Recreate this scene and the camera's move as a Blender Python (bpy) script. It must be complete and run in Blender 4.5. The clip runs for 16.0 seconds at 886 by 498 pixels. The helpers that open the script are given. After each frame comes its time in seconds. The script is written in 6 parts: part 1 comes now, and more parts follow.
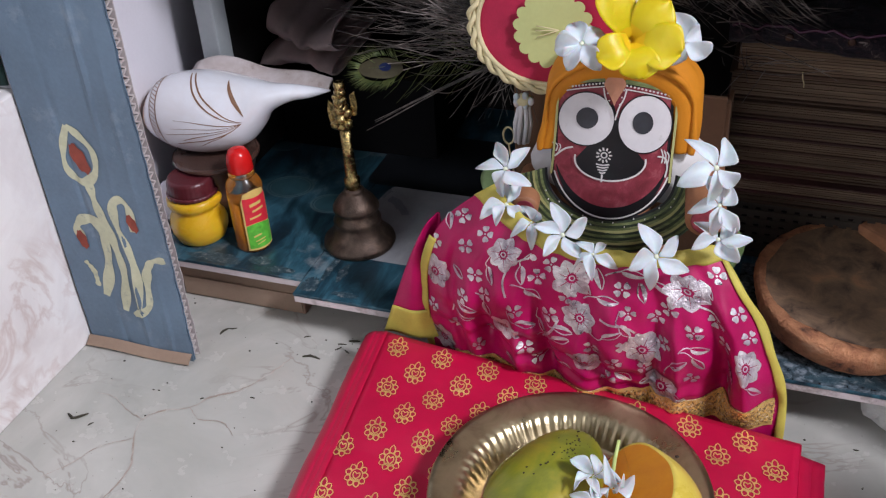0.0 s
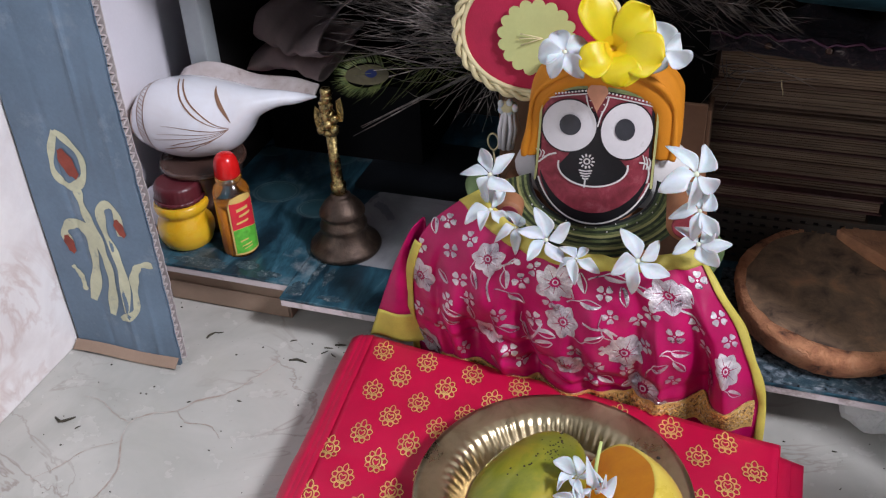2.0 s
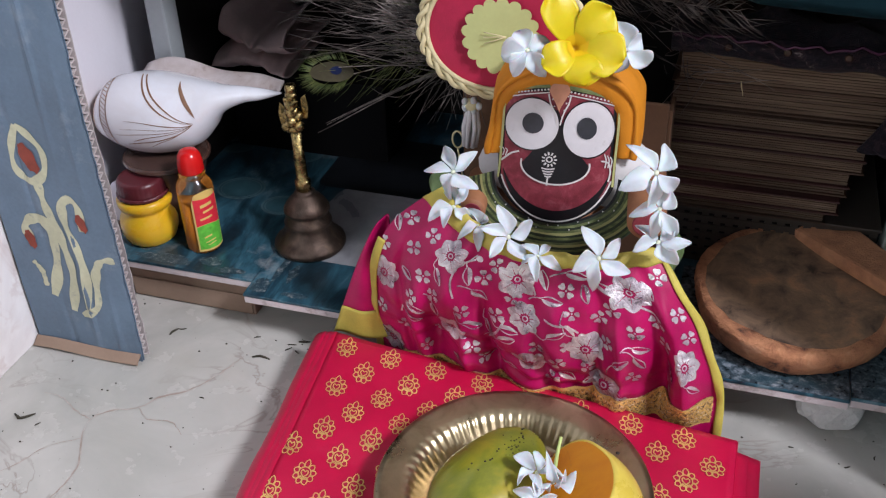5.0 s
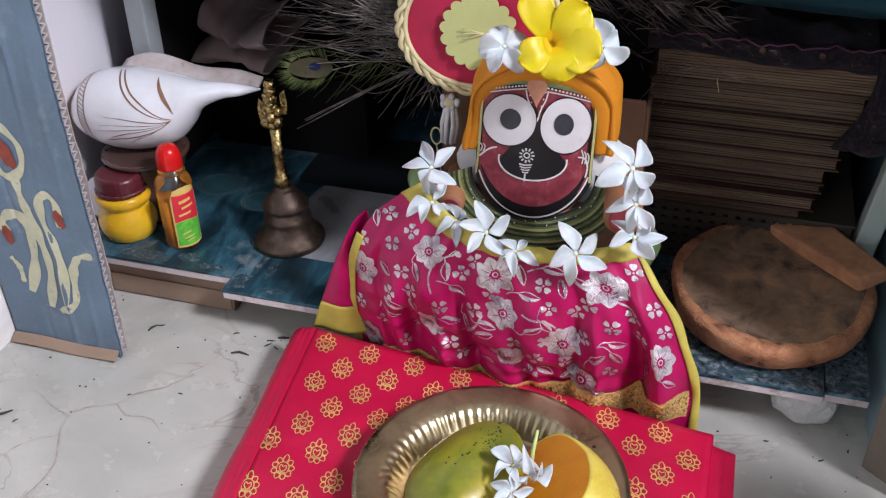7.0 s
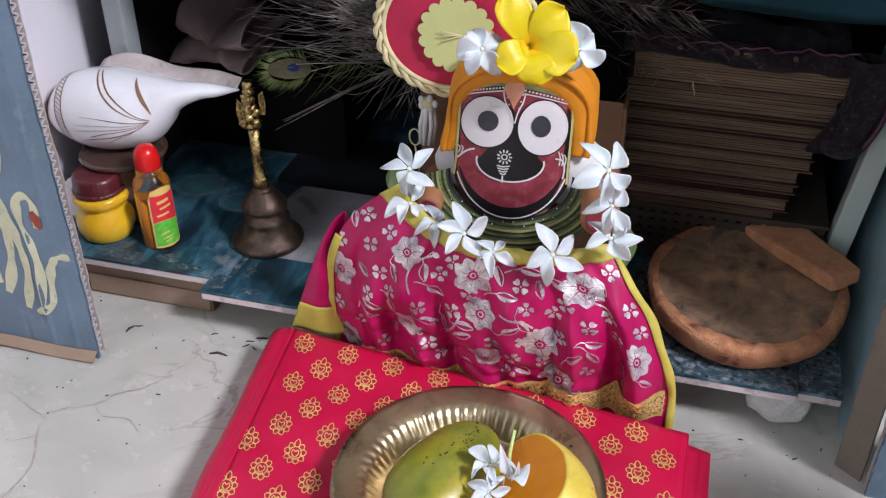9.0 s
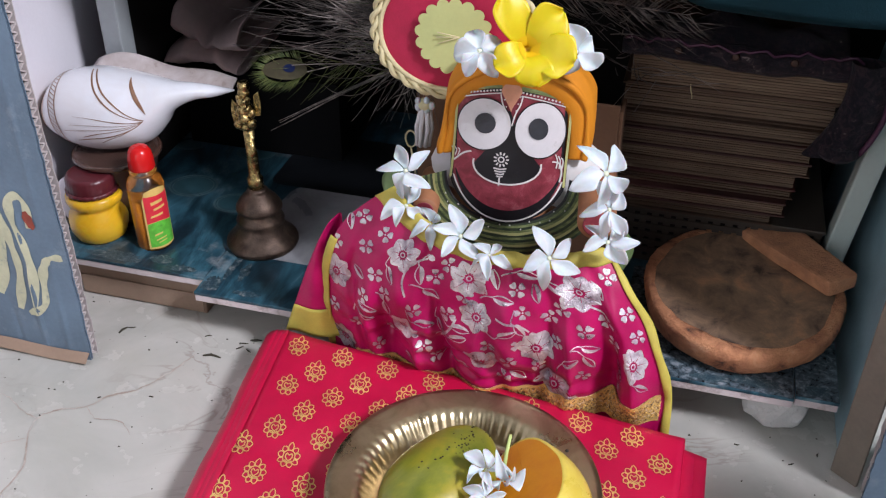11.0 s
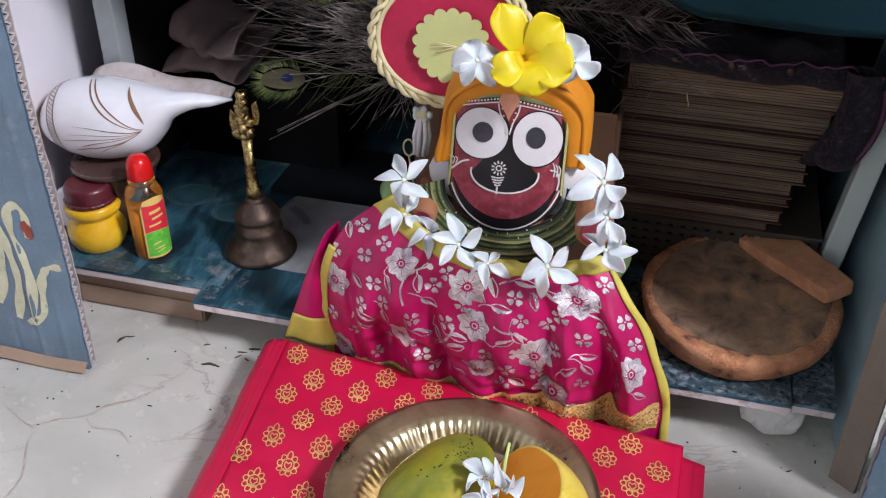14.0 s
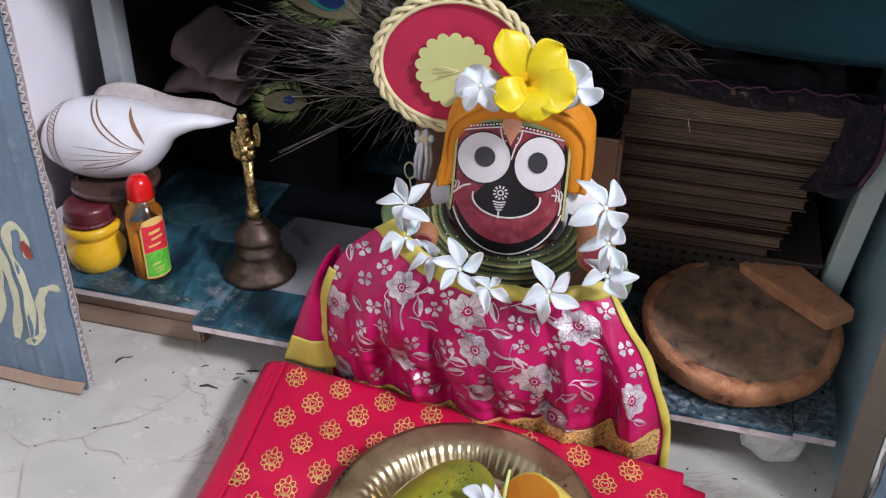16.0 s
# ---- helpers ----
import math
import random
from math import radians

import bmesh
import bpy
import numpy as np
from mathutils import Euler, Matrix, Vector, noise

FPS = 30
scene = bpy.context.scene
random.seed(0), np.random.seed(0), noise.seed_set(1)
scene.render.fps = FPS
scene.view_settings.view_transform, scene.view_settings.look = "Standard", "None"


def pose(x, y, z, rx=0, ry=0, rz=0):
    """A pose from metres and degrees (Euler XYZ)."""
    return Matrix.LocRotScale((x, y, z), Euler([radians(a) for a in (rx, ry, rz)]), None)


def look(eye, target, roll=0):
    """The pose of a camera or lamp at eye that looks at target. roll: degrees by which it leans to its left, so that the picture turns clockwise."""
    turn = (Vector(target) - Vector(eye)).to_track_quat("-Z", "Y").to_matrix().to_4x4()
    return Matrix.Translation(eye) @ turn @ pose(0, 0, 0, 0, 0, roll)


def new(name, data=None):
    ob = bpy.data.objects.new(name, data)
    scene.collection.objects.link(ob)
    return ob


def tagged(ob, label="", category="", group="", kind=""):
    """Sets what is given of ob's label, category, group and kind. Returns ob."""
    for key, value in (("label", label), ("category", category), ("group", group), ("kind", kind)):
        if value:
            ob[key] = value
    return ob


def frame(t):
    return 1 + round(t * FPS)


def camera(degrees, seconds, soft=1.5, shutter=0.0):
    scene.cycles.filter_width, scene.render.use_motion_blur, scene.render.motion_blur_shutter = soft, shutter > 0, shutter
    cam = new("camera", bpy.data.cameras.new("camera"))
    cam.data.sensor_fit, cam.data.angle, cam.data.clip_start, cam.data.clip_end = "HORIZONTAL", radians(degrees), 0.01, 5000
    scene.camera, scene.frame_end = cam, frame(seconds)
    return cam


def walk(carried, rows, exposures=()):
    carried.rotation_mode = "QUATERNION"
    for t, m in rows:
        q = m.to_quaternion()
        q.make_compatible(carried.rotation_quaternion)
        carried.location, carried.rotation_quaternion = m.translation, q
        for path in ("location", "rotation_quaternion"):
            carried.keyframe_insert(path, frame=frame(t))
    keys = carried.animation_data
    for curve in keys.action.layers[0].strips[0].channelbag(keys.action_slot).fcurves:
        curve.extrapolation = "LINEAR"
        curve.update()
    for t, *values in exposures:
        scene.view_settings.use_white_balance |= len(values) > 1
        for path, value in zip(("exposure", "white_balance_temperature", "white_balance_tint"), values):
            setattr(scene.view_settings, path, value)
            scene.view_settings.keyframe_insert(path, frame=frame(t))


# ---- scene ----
cam = camera(48.1, 16.0, soft=1.2)
PATH = [
    (0, (0.028, 0.008, 0.55), (-0.564, 1.546, -0.584), -3.6),
    (0.5, (0.03, 0.007, 0.551), (-0.554, 1.549, -0.582), -3.4),
    (1, (0.031, 0.007, 0.552), (-0.545, 1.553, -0.578), -3.3),
    (1.5, (0.03, 0.006, 0.551), (-0.541, 1.555, -0.578), -3.2),
    (2, (0.031, 0.001, 0.555), (-0.535, 1.553, -0.572), -3.0),
    (2.5, (0.031, 0.001, 0.556), (-0.524, 1.557, -0.571), -2.8),
    (3, (0.033, 0.0, 0.555), (-0.515, 1.56, -0.571), -2.5),
    (3.5, (0.03, 0.0, 0.555), (-0.509, 1.563, -0.57), -2.2),
    (4, (0.033, 0.0, 0.555), (-0.492, 1.567, -0.572), -1.9),
    (6.5, (0.038, -0.004, 0.556), (-0.445, 1.571, -0.577), -1.0),
    (7, (0.04, -0.004, 0.555), (-0.432, 1.575, -0.578), -0.8),
    (7.5, (0.039, -0.005, 0.556), (-0.425, 1.574, -0.581), -0.6),
    (8, (0.042, -0.004, 0.555), (-0.407, 1.581, -0.579), -0.4),
    (8.5, (0.041, -0.006, 0.556), (-0.405, 1.578, -0.581), -0.3),
    (9, (0.042, -0.006, 0.558), (-0.391, 1.583, -0.576), -0.0),
    (11.5, (0.039, -0.002, 0.556), (-0.382, 1.594, -0.573), 0.6),
    (12, (0.043, -0.006, 0.56), (-0.374, 1.595, -0.565), 0.5),
    (12.5, (0.043, -0.004, 0.558), (-0.375, 1.596, -0.566), 0.5),
    (13, (0.041, -0.007, 0.561), (-0.382, 1.595, -0.559), 0.4),
    (13.5, (0.04, -0.005, 0.559), (-0.383, 1.597, -0.562), 0.5),
    (14, (0.039, -0.004, 0.558), (-0.379, 1.6, -0.561), 0.5),
    (14.5, (0.039, -0.006, 0.56), (-0.375, 1.599, -0.56), 0.7),
    (15, (0.038, -0.007, 0.56), (-0.375, 1.6, -0.557), 0.7),
    (15.5, (0.04, -0.011, 0.569), (-0.375, 1.607, -0.532), 0.8),
    (16, (0.035, -0.001, 0.561), (-0.382, 1.624, -0.529), 1.1),
]

walk(cam, [(t, look(eye, target, roll)) for t, eye, target, roll in PATH], exposures=((0.0, -0.47), (4.0, -0.38), (7.0, -0.29), (9.0, -0.23), (16.0, -0.22)))

# ---- light ----
world = bpy.data.worlds.new("world")
scene.world = world
world.use_nodes = True
wn = world.node_tree
sky = wn.nodes.new("ShaderNodeTexSky")
sky.sky_type, sky.sun_disc = "NISHITA", False
sky.sun_elevation, sky.sun_rotation = radians(40), radians(120)
wn.links.new(sky.outputs[0], wn.nodes["Background"].inputs[0])
wn.nodes["Background"].inputs[1].default_value = 0.12


def window_light(name, eye, target, width, height, watts, color):
    lamp = bpy.data.lights.new(name, "AREA")
    lamp.shape, lamp.size, lamp.size_y, lamp.energy, lamp.color = "RECTANGLE", width, height, watts, color
    ob = new(name, lamp)
    ob.matrix_world = look(eye, target)
    return ob


window_light("window_light", (1.58, -0.24, 1.9), (-0.1, 0.52, 0.1), 0.4, 0.4, 92, (0.905, 0.89, 1.0))

# Added fill lamp behind the camera; no such source is known.
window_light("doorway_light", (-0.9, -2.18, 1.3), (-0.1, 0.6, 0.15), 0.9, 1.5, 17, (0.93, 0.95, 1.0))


# ---- materials ----
def principled(name):
    m = bpy.data.materials.new(name)
    m.use_nodes = True
    return m, m.node_tree.nodes, m.node_tree.links, m.node_tree.nodes["Principled BSDF"]


def coords(nodes):
    return nodes.new("ShaderNodeTexCoord").outputs["Object"]


def noise_node(nodes, links, scale, detail=4.0, rough=0.6, vector=None, distortion=0.0):
    n = nodes.new("ShaderNodeTexNoise")
    n.inputs["Scale"].default_value, n.inputs["Detail"].default_value = scale, detail
    n.inputs["Roughness"].default_value, n.inputs["Distortion"].default_value = rough, distortion
    links.new(vector if vector else coords(nodes), n.inputs["Vector"])
    return n.outputs["Fac"]


def ramp(nodes, links, fac, stops):
    r = nodes.new("ShaderNodeValToRGB")
    while len(r.color_ramp.elements) < len(stops):
        r.color_ramp.elements.new(0.5)
    for e, (p, c) in zip(r.color_ramp.elements, stops):
        e.position = p
        e.color = (*c, 1) if len(c) == 3 else c
    links.new(fac, r.inputs[0])
    return r.outputs[0]


def mix(nodes, links, fac, a, b, kind="MIX"):
    m = nodes.new("ShaderNodeMix")
    m.data_type, m.blend_type = "RGBA", kind
    for socket, value in ((m.inputs["Factor"], fac), (m.inputs["A"], a), (m.inputs["B"], b)):
        if hasattr(value, "links"):
            links.new(value, socket)
        elif isinstance(value, tuple):
            socket.default_value = (*value, 1)
        else:
            socket.default_value = value
    return m.outputs["Result"]


def bump(nodes, links, shader, height, strength=0.3, distance=0.001):
    b = nodes.new("ShaderNodeBump")
    b.inputs["Strength"].default_value, b.inputs["Distance"].default_value = strength, distance
    links.new(height, b.inputs["Height"])
    links.new(b.outputs[0], shader.inputs["Normal"])


def surface(name, color, rough=0.5, metal=0.0, vary=0.15, big=18, fine=300, bumps=0.2, distance=0.0006, sheen=0.0,
            coat=0.0, transmission=0.0, subsurface=0.0, dirt=None, dirt_amount=0.5):
    m, nodes, links, bsdf = principled(name)
    dark = tuple(c * (1 - vary) for c in color)
    light = tuple(min(1, c * (1 + vary)) for c in color)
    a = noise_node(nodes, links, big)
    c = ramp(nodes, links, a, [(0.3, dark), (0.7, light)])
    f = noise_node(nodes, links, fine, 3)
    c = mix(nodes, links, 0.25, c, ramp(nodes, links, f, [(0.3, dark), (0.7, light)]))
    if dirt:
        d = noise_node(nodes, links, big * 1.7, 8, 0.7)
        d = ramp(nodes, links, d, [(1 - dirt_amount, (0, 0, 0)), (min(1, 1.15 - dirt_amount), (1, 1, 1))])
        c = mix(nodes, links, d, c, dirt)
    links.new(c, bsdf.inputs["Base Color"])
    bsdf.inputs["Roughness"].default_value, bsdf.inputs["Metallic"].default_value = rough, metal
    bsdf.inputs["Sheen Weight"].default_value, bsdf.inputs["Coat Weight"].default_value = sheen, coat
    bsdf.inputs["Transmission Weight"].default_value = transmission
    if subsurface:
        bsdf.inputs["Subsurface Weight"].default_value = subsurface
        bsdf.inputs["Subsurface Scale"].default_value = 0.004
    if bumps:
        bump(nodes, links, bsdf, f, bumps, distance)
    return m


def marble(name, base, shade, vein, scale=6.0, vein_width=0.02, rough=0.25, specks=True):
    m, nodes, links, bsdf = principled(name)
    big = noise_node(nodes, links, scale, 6, 0.6, distortion=0.6)
    c = ramp(nodes, links, big, [(0.35, shade), (0.6, base)])
    v = noise_node(nodes, links, scale * 0.9, 5, 0.55, distortion=1.4)
    veins = ramp(nodes, links, v, [(0.5 - vein_width, (0, 0, 0)), (0.5, (1, 1, 1)), (0.5 + vein_width, (0, 0, 0))])
    gate = ramp(nodes, links, noise_node(nodes, links, scale * 0.7, 2), [(0.45, (0, 0, 0)), (0.62, (0.55, 0.55, 0.55))])
    c = mix(nodes, links, mix(nodes, links, 1.0, veins, gate, "MULTIPLY"), c, vein)
    if specks:
        s = noise_node(nodes, links, 260, 2)
        c = mix(nodes, links, ramp(nodes, links, s, [(0.70, (0, 0, 0)), (0.76, (0.5, 0.5, 0.5))]), c, (0.16, 0.13, 0.1))
    links.new(c, bsdf.inputs["Base Color"])
    bsdf.inputs["Roughness"].default_value = rough
    links.new(ramp(nodes, links, noise_node(nodes, links, 30, 5), [(0.3, (rough * 0.8,) * 3), (0.7, (rough * 1.4,) * 3)]),
              bsdf.inputs["Roughness"])
    return m


def blue_print(name):
    """A glossy printed board: deep teal with brush-like streaks, pale rubbed patches."""
    m, nodes, links, bsdf = principled(name)
    mapping = nodes.new("ShaderNodeMapping")
    mapping.inputs["Rotation"].default_value = (0, 0, radians(35))
    mapping.inputs["Scale"].default_value = (1, 0.35, 1)
    links.new(coords(nodes), mapping.inputs[0])
    n = noise_node(nodes, links, 34, 6, 0.65, mapping.outputs[0], 0.8)
    c = ramp(nodes, links, n, [(0.3, (0.008, 0.015, 0.021)), (0.45, (0.016, 0.05, 0.073)), (0.58, (0.04, 0.125, 0.17)), (0.74, (0.2, 0.3, 0.34))])
    d = noise_node(nodes, links, 16, 8, 0.7)
    c = mix(nodes, links, ramp(nodes, links, d, [(0.57, (0, 0, 0)), (0.72, (0.75, 0.75, 0.75))]), c, (0.3, 0.33, 0.34))
    links.new(c, bsdf.inputs["Base Color"])
    bsdf.inputs["Roughness"].default_value = 0.28
    bump(nodes, links, bsdf, d, 0.15, 0.0005)
    return m


M = {}
M["floor"] = marble("cream_marble", (0.54, 0.535, 0.49), (0.42, 0.42, 0.38), (0.24, 0.18, 0.15), 7, 0.012, 0.22)
M["tile"] = marble("white_marble", (0.86, 0.845, 0.83), (0.72, 0.68, 0.665), (0.55, 0.42, 0.38), 11, 0.04, 0.2, False)
M["plaster"] = surface("wall_plaster", (0.56, 0.56, 0.57), 0.8, vary=0.05, big=3)
M["board"] = blue_print("blue_printed_board")
M["board_edge"] = surface("board_edge", (0.6, 0.53, 0.53), 0.6, dirt=(0.2, 0.14, 0.11), dirt_amount=0.45)
M["card_blue"] = surface("blue_painted_cardboard", (0.125, 0.185, 0.25), 0.55, vary=0.22, big=14, dirt=(0.22, 0.28, 0.34), dirt_amount=0.43)
M["card"] = surface("brown_cardboard", (0.3, 0.21, 0.15), 0.85, vary=0.15)
# Darker copy of the brown cardboard; the turban's shadow is in its colour.
M["card_in_shade"] = surface("shaded_brown_card", (0.13, 0.066, 0.034), 0.85, vary=0.2, big=20)
# Near black for the shade in the cardboard's open flutes.
M["flute_gap_dark"] = surface("flute_gap_shade", (0.04, 0.03, 0.028), 0.9)
M["card_edge"] = surface("grey_liner_edge", (0.46, 0.42, 0.41), 0.85)
M["teal_paint"] = surface("teal_paint", (0.3, 0.46, 0.52), 0.35, vary=0.18)
M["green_paint"] = surface("pale_green_paint", (0.52, 0.6, 0.56), 0.45, vary=0.08)
M["grey_paint"] = surface("grey_paint", (0.3, 0.33, 0.34), 0.45, vary=0.1)
M["white_plastic"] = surface("white_glazed", (0.78, 0.77, 0.82), 0.3, vary=0.04, bumps=0.03)
# Near black so the added carton sinks into the recess's shade.
M["carton_shade_black"] = surface("carton_shade_black", (0.006, 0.006, 0.007), 0.8)
# Near black puts the recess's shade into the panels' own colour.
M["recess_black"] = surface("recess_shade_black", (0.014, 0.013, 0.013), 0.75)
M["magenta"] = surface("magenta_satin", (0.42, 0.004, 0.092), 0.34, vary=0.22, big=30, fine=1400, bumps=0.18, coat=0.08)
M["red_cloth"] = surface("red_satin", (0.5, 0.003, 0.047), 0.42, vary=0.16, big=20, fine=1500, bumps=0.12)
M["brass"] = surface("brass", (0.52, 0.38, 0.17), 0.3, 1.0, vary=0.14, big=40, dirt=(0.3, 0.22, 0.1), dirt_amount=0.4)
M["terracotta"] = surface("terracotta", (0.36, 0.14, 0.07), 0.85, vary=0.2, big=24, bumps=0.5, dirt=(0.12, 0.07, 0.045), dirt_amount=0.42)

# Low specular keeps the blacks that stand for shade dark.
for name in ("carton_shade_black", "recess_black"):
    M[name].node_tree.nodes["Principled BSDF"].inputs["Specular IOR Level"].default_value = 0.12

# ---- building helpers ----
def part(name, bm, material, parent=None, label="", smooth=False):
    me = bpy.data.meshes.new(name)
    bmesh.ops.recalc_face_normals(bm, faces=bm.faces)
    if smooth:
        for f in bm.faces:
            f.smooth = True
    bm.to_mesh(me)
    bm.free()
    for m in (material if isinstance(material, (list, tuple)) else [material]):
        me.materials.append(m)
    ob = new(name, me)
    ob.parent = parent
    if label:
        ob["label"] = label
    return ob


def thing(name, at, label, category, group="", kind="", turn=0):
    ob = new(name)
    ob.empty_display_size = 0.02
    ob.matrix_world = pose(*at, 0, 0, turn)
    return tagged(ob, label, category, group, kind)


def box(bm, lo, hi, bevel=0.0, m=None):
    r = bmesh.ops.create_cube(bm, size=1)
    vs = r["verts"]
    for v in vs:
        v.co = Vector([lo[i] + (hi[i] - lo[i]) * (v.co[i] + 0.5) for i in range(3)])
    if m:
        bmesh.ops.transform(bm, matrix=m, verts=vs)
    if bevel:
        es = {e for v in vs for e in v.link_edges}
        bmesh.ops.bevel(bm, geom=list(es), offset=bevel, segments=2, affect="EDGES", profile=0.6)
    return bm


def boxed(lo, hi, bevel=0.0, m=None):
    return box(bmesh.new(), lo, hi, bevel, m)


def lathe(bm, profile, steps=48, m=None, wobble=None, open_start=False):
    """Turns (radius, height) pairs round z."""
    rings = []
    for r, z in profile:
        ring = []
        for k in range(steps):
            a = 2 * math.pi * k / steps
            rr = r * (wobble(a, z) if wobble else 1)
            p = Vector((rr * math.cos(a), rr * math.sin(a), z))
            ring.append(bm.verts.new(m @ p if m else p))
        rings.append(ring)
    for a, b in zip(rings, rings[1:]):
        for k in range(steps):
            bm.faces.new((a[k], a[(k + 1) % steps], b[(k + 1) % steps], b[k]))
    for ring, (r, z) in ((rings[0], profile[0]), (rings[-1], profile[-1])):
        if r > 1e-6 and not (open_start and ring is rings[0]):
            bm.faces.new(ring)
    bmesh.ops.remove_doubles(bm, verts=bm.verts, dist=1e-6)
    return bm


def lathed(profile, steps=48, m=None, wobble=None, open_start=False):
    return lathe(bmesh.new(), profile, steps, m, wobble, open_start)


def tube(bm, points, radius, steps=8):
    """A round cord through points; radius is a number or a function of 0..1."""
    points = [Vector(p) for p in points]
    n = len(points)
    rings = []
    side = None
    for i, p in enumerate(points):
        d = (points[min(i + 1, n - 1)] - points[max(i - 1, 0)]).normalized()
        if side is None:
            side = d.orthogonal().normalized()
        side = (side - d * side.dot(d)).normalized()
        up = d.cross(side)
        r = radius(i / (n - 1)) if callable(radius) else radius
        rings.append([bm.verts.new(p + r * (math.cos(2 * math.pi * k / steps) * side + math.sin(2 * math.pi * k / steps) * up)) for k in range(steps)])
    for a, b in zip(rings, rings[1:]):
        for k in range(steps):
            bm.faces.new((a[k], a[(k + 1) % steps], b[(k + 1) % steps], b[k]))
    bm.faces.new(rings[0])
    bm.faces.new(rings[-1])
    return bm


def grid(bm, f, nu, nv, thick=0.0):
    """A sheet f(u, v), u and v from 0 to 1; with a thickness it is closed on all sides."""
    front = [[Vector(f(i / nu, j / nv)) for j in range(nv + 1)] for i in range(nu + 1)]
    def normal(i, j):
        a = front[min(i + 1, nu)][j] - front[max(i - 1, 0)][j]
        b = front[i][min(j + 1, nv)] - front[i][max(j - 1, 0)]
        return a.cross(b).normalized()
    A = [[bm.verts.new(front[i][j]) for j in range(nv + 1)] for i in range(nu + 1)]
    faces = []
    for i in range(nu):
        for j in range(nv):
            faces.append(bm.faces.new((A[i][j], A[i + 1][j], A[i + 1][j + 1], A[i][j + 1])))
    if thick:
        B = [[bm.verts.new(front[i][j] - thick * normal(i, j)) for j in range(nv + 1)] for i in range(nu + 1)]
        for i in range(nu):
            for j in range(nv):
                bm.faces.new((B[i][j + 1], B[i + 1][j + 1], B[i + 1][j], B[i][j]))
        for i in range(nu):
            bm.faces.new((A[i + 1][0], A[i][0], B[i][0], B[i + 1][0]))
            bm.faces.new((A[i][nv], A[i + 1][nv], B[i + 1][nv], B[i][nv]))
        for j in range(nv):
            bm.faces.new((A[0][j], A[0][j + 1], B[0][j + 1], B[0][j]))
            bm.faces.new((A[nu][j + 1], A[nu][j], B[nu][j], B[nu][j + 1]))
    return bm


def gridded(f, nu, nv, thick=0.0):
    return grid(bmesh.new(), f, nu, nv, thick)


# ---- the room ----
def structure(name, bm, material, label, category):
    return tagged(part(name, bm, material, None), label, category, kind="structure")


floor = structure("floor", boxed((-1.8, -2.2, -0.05), (1.6, 1.0, 0.0)), M["floor"], "cream veined marble floor with fine cracks", "floor")
structure("wall_left", boxed((-0.6, -0.2, 0.0), (-0.516, 0.5485, 0.24), 0.002), M["tile"], "white veined marble wall facing beside the shrine; the right one added to block light", "wall")
# Unseen wall, added to shade the right floor and leave a light streak.
structure("wall_right_facing", boxed((0.31, -0.2, 0.0), (0.4, 0.442, 0.3), 0.002), M["tile"], "white veined marble wall facing beside the shrine; the right one added to block light", "wall")
structure("wall_back", boxed((-1.8, 1.0, 0.0), (1.6, 1.1, 2.9)), M["plaster"], "plain plastered wall behind the shrine", "wall")
structure("wall_west", boxed((-1.9, -2.2, 0.0), (-1.8, 1.1, 2.9)), M["plaster"], "plain plastered room wall", "wall")
# The opening in this unseen wall is made up for the fill lamp.
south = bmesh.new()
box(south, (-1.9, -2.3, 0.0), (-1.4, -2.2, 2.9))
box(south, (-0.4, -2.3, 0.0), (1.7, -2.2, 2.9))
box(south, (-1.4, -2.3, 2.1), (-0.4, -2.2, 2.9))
structure("wall_south", south, M["plaster"], "plain plastered room wall with an added opening for the fill lamp", "wall")
east = bmesh.new()
box(east, (1.6, -2.2, 0.0), (1.7, 1.1, 1.45))
box(east, (1.6, -2.2, 2.35), (1.7, 1.1, 2.9))
box(east, (1.6, -2.2, 1.45), (1.7, -0.7, 2.35))
box(east, (1.6, 0.22, 1.45), (1.7, 1.1, 2.35))
structure("wall_east", east, M["plaster"], "plain plastered room wall with a window opening", "wall")
structure("ceiling", boxed((-1.9, -2.3, 2.9), (1.7, 1.1, 3.0)), M["plaster"], "plain plastered ceiling", "ceiling")
# ---- more materials ----
def motley(name, stops, scale, rough, bumps=0.3, distance=0.0008, metal=0.0, distortion=0.5, coat=0.0, subsurface=0.0, stretch=(1, 1, 1)):
    """A surface whose colour runs over several tones."""
    m, nodes, links, bsdf = principled(name)
    mapping = nodes.new("ShaderNodeMapping")
    mapping.inputs["Scale"].default_value = stretch
    links.new(coords(nodes), mapping.inputs[0])
    n = noise_node(nodes, links, scale, 7, 0.62, mapping.outputs[0], distortion)
    links.new(ramp(nodes, links, n, stops), bsdf.inputs["Base Color"])
    fine = noise_node(nodes, links, scale * 9, 4)
    bump(nodes, links, bsdf, fine, bumps, distance)
    bsdf.inputs["Metallic"].default_value, bsdf.inputs["Coat Weight"].default_value = metal, coat
    links.new(ramp(nodes, links, n, [(0.3, (rough * 0.85,) * 3), (0.7, (min(1, rough * 1.15),) * 3)]), bsdf.inputs["Roughness"])
    if subsurface:
        bsdf.inputs["Subsurface Weight"].default_value, bsdf.inputs["Subsurface Scale"].default_value = subsurface, 0.003
    return m


def clear(name, color, rough=0.05, ior=1.45):
    m, nodes, links, bsdf = principled(name)
    bsdf.inputs["Base Color"].default_value = (*color, 1)
    bsdf.inputs["Transmission Weight"].default_value = 1.0
    bsdf.inputs["Roughness"].default_value, bsdf.inputs["IOR"].default_value = rough, ior
    return m


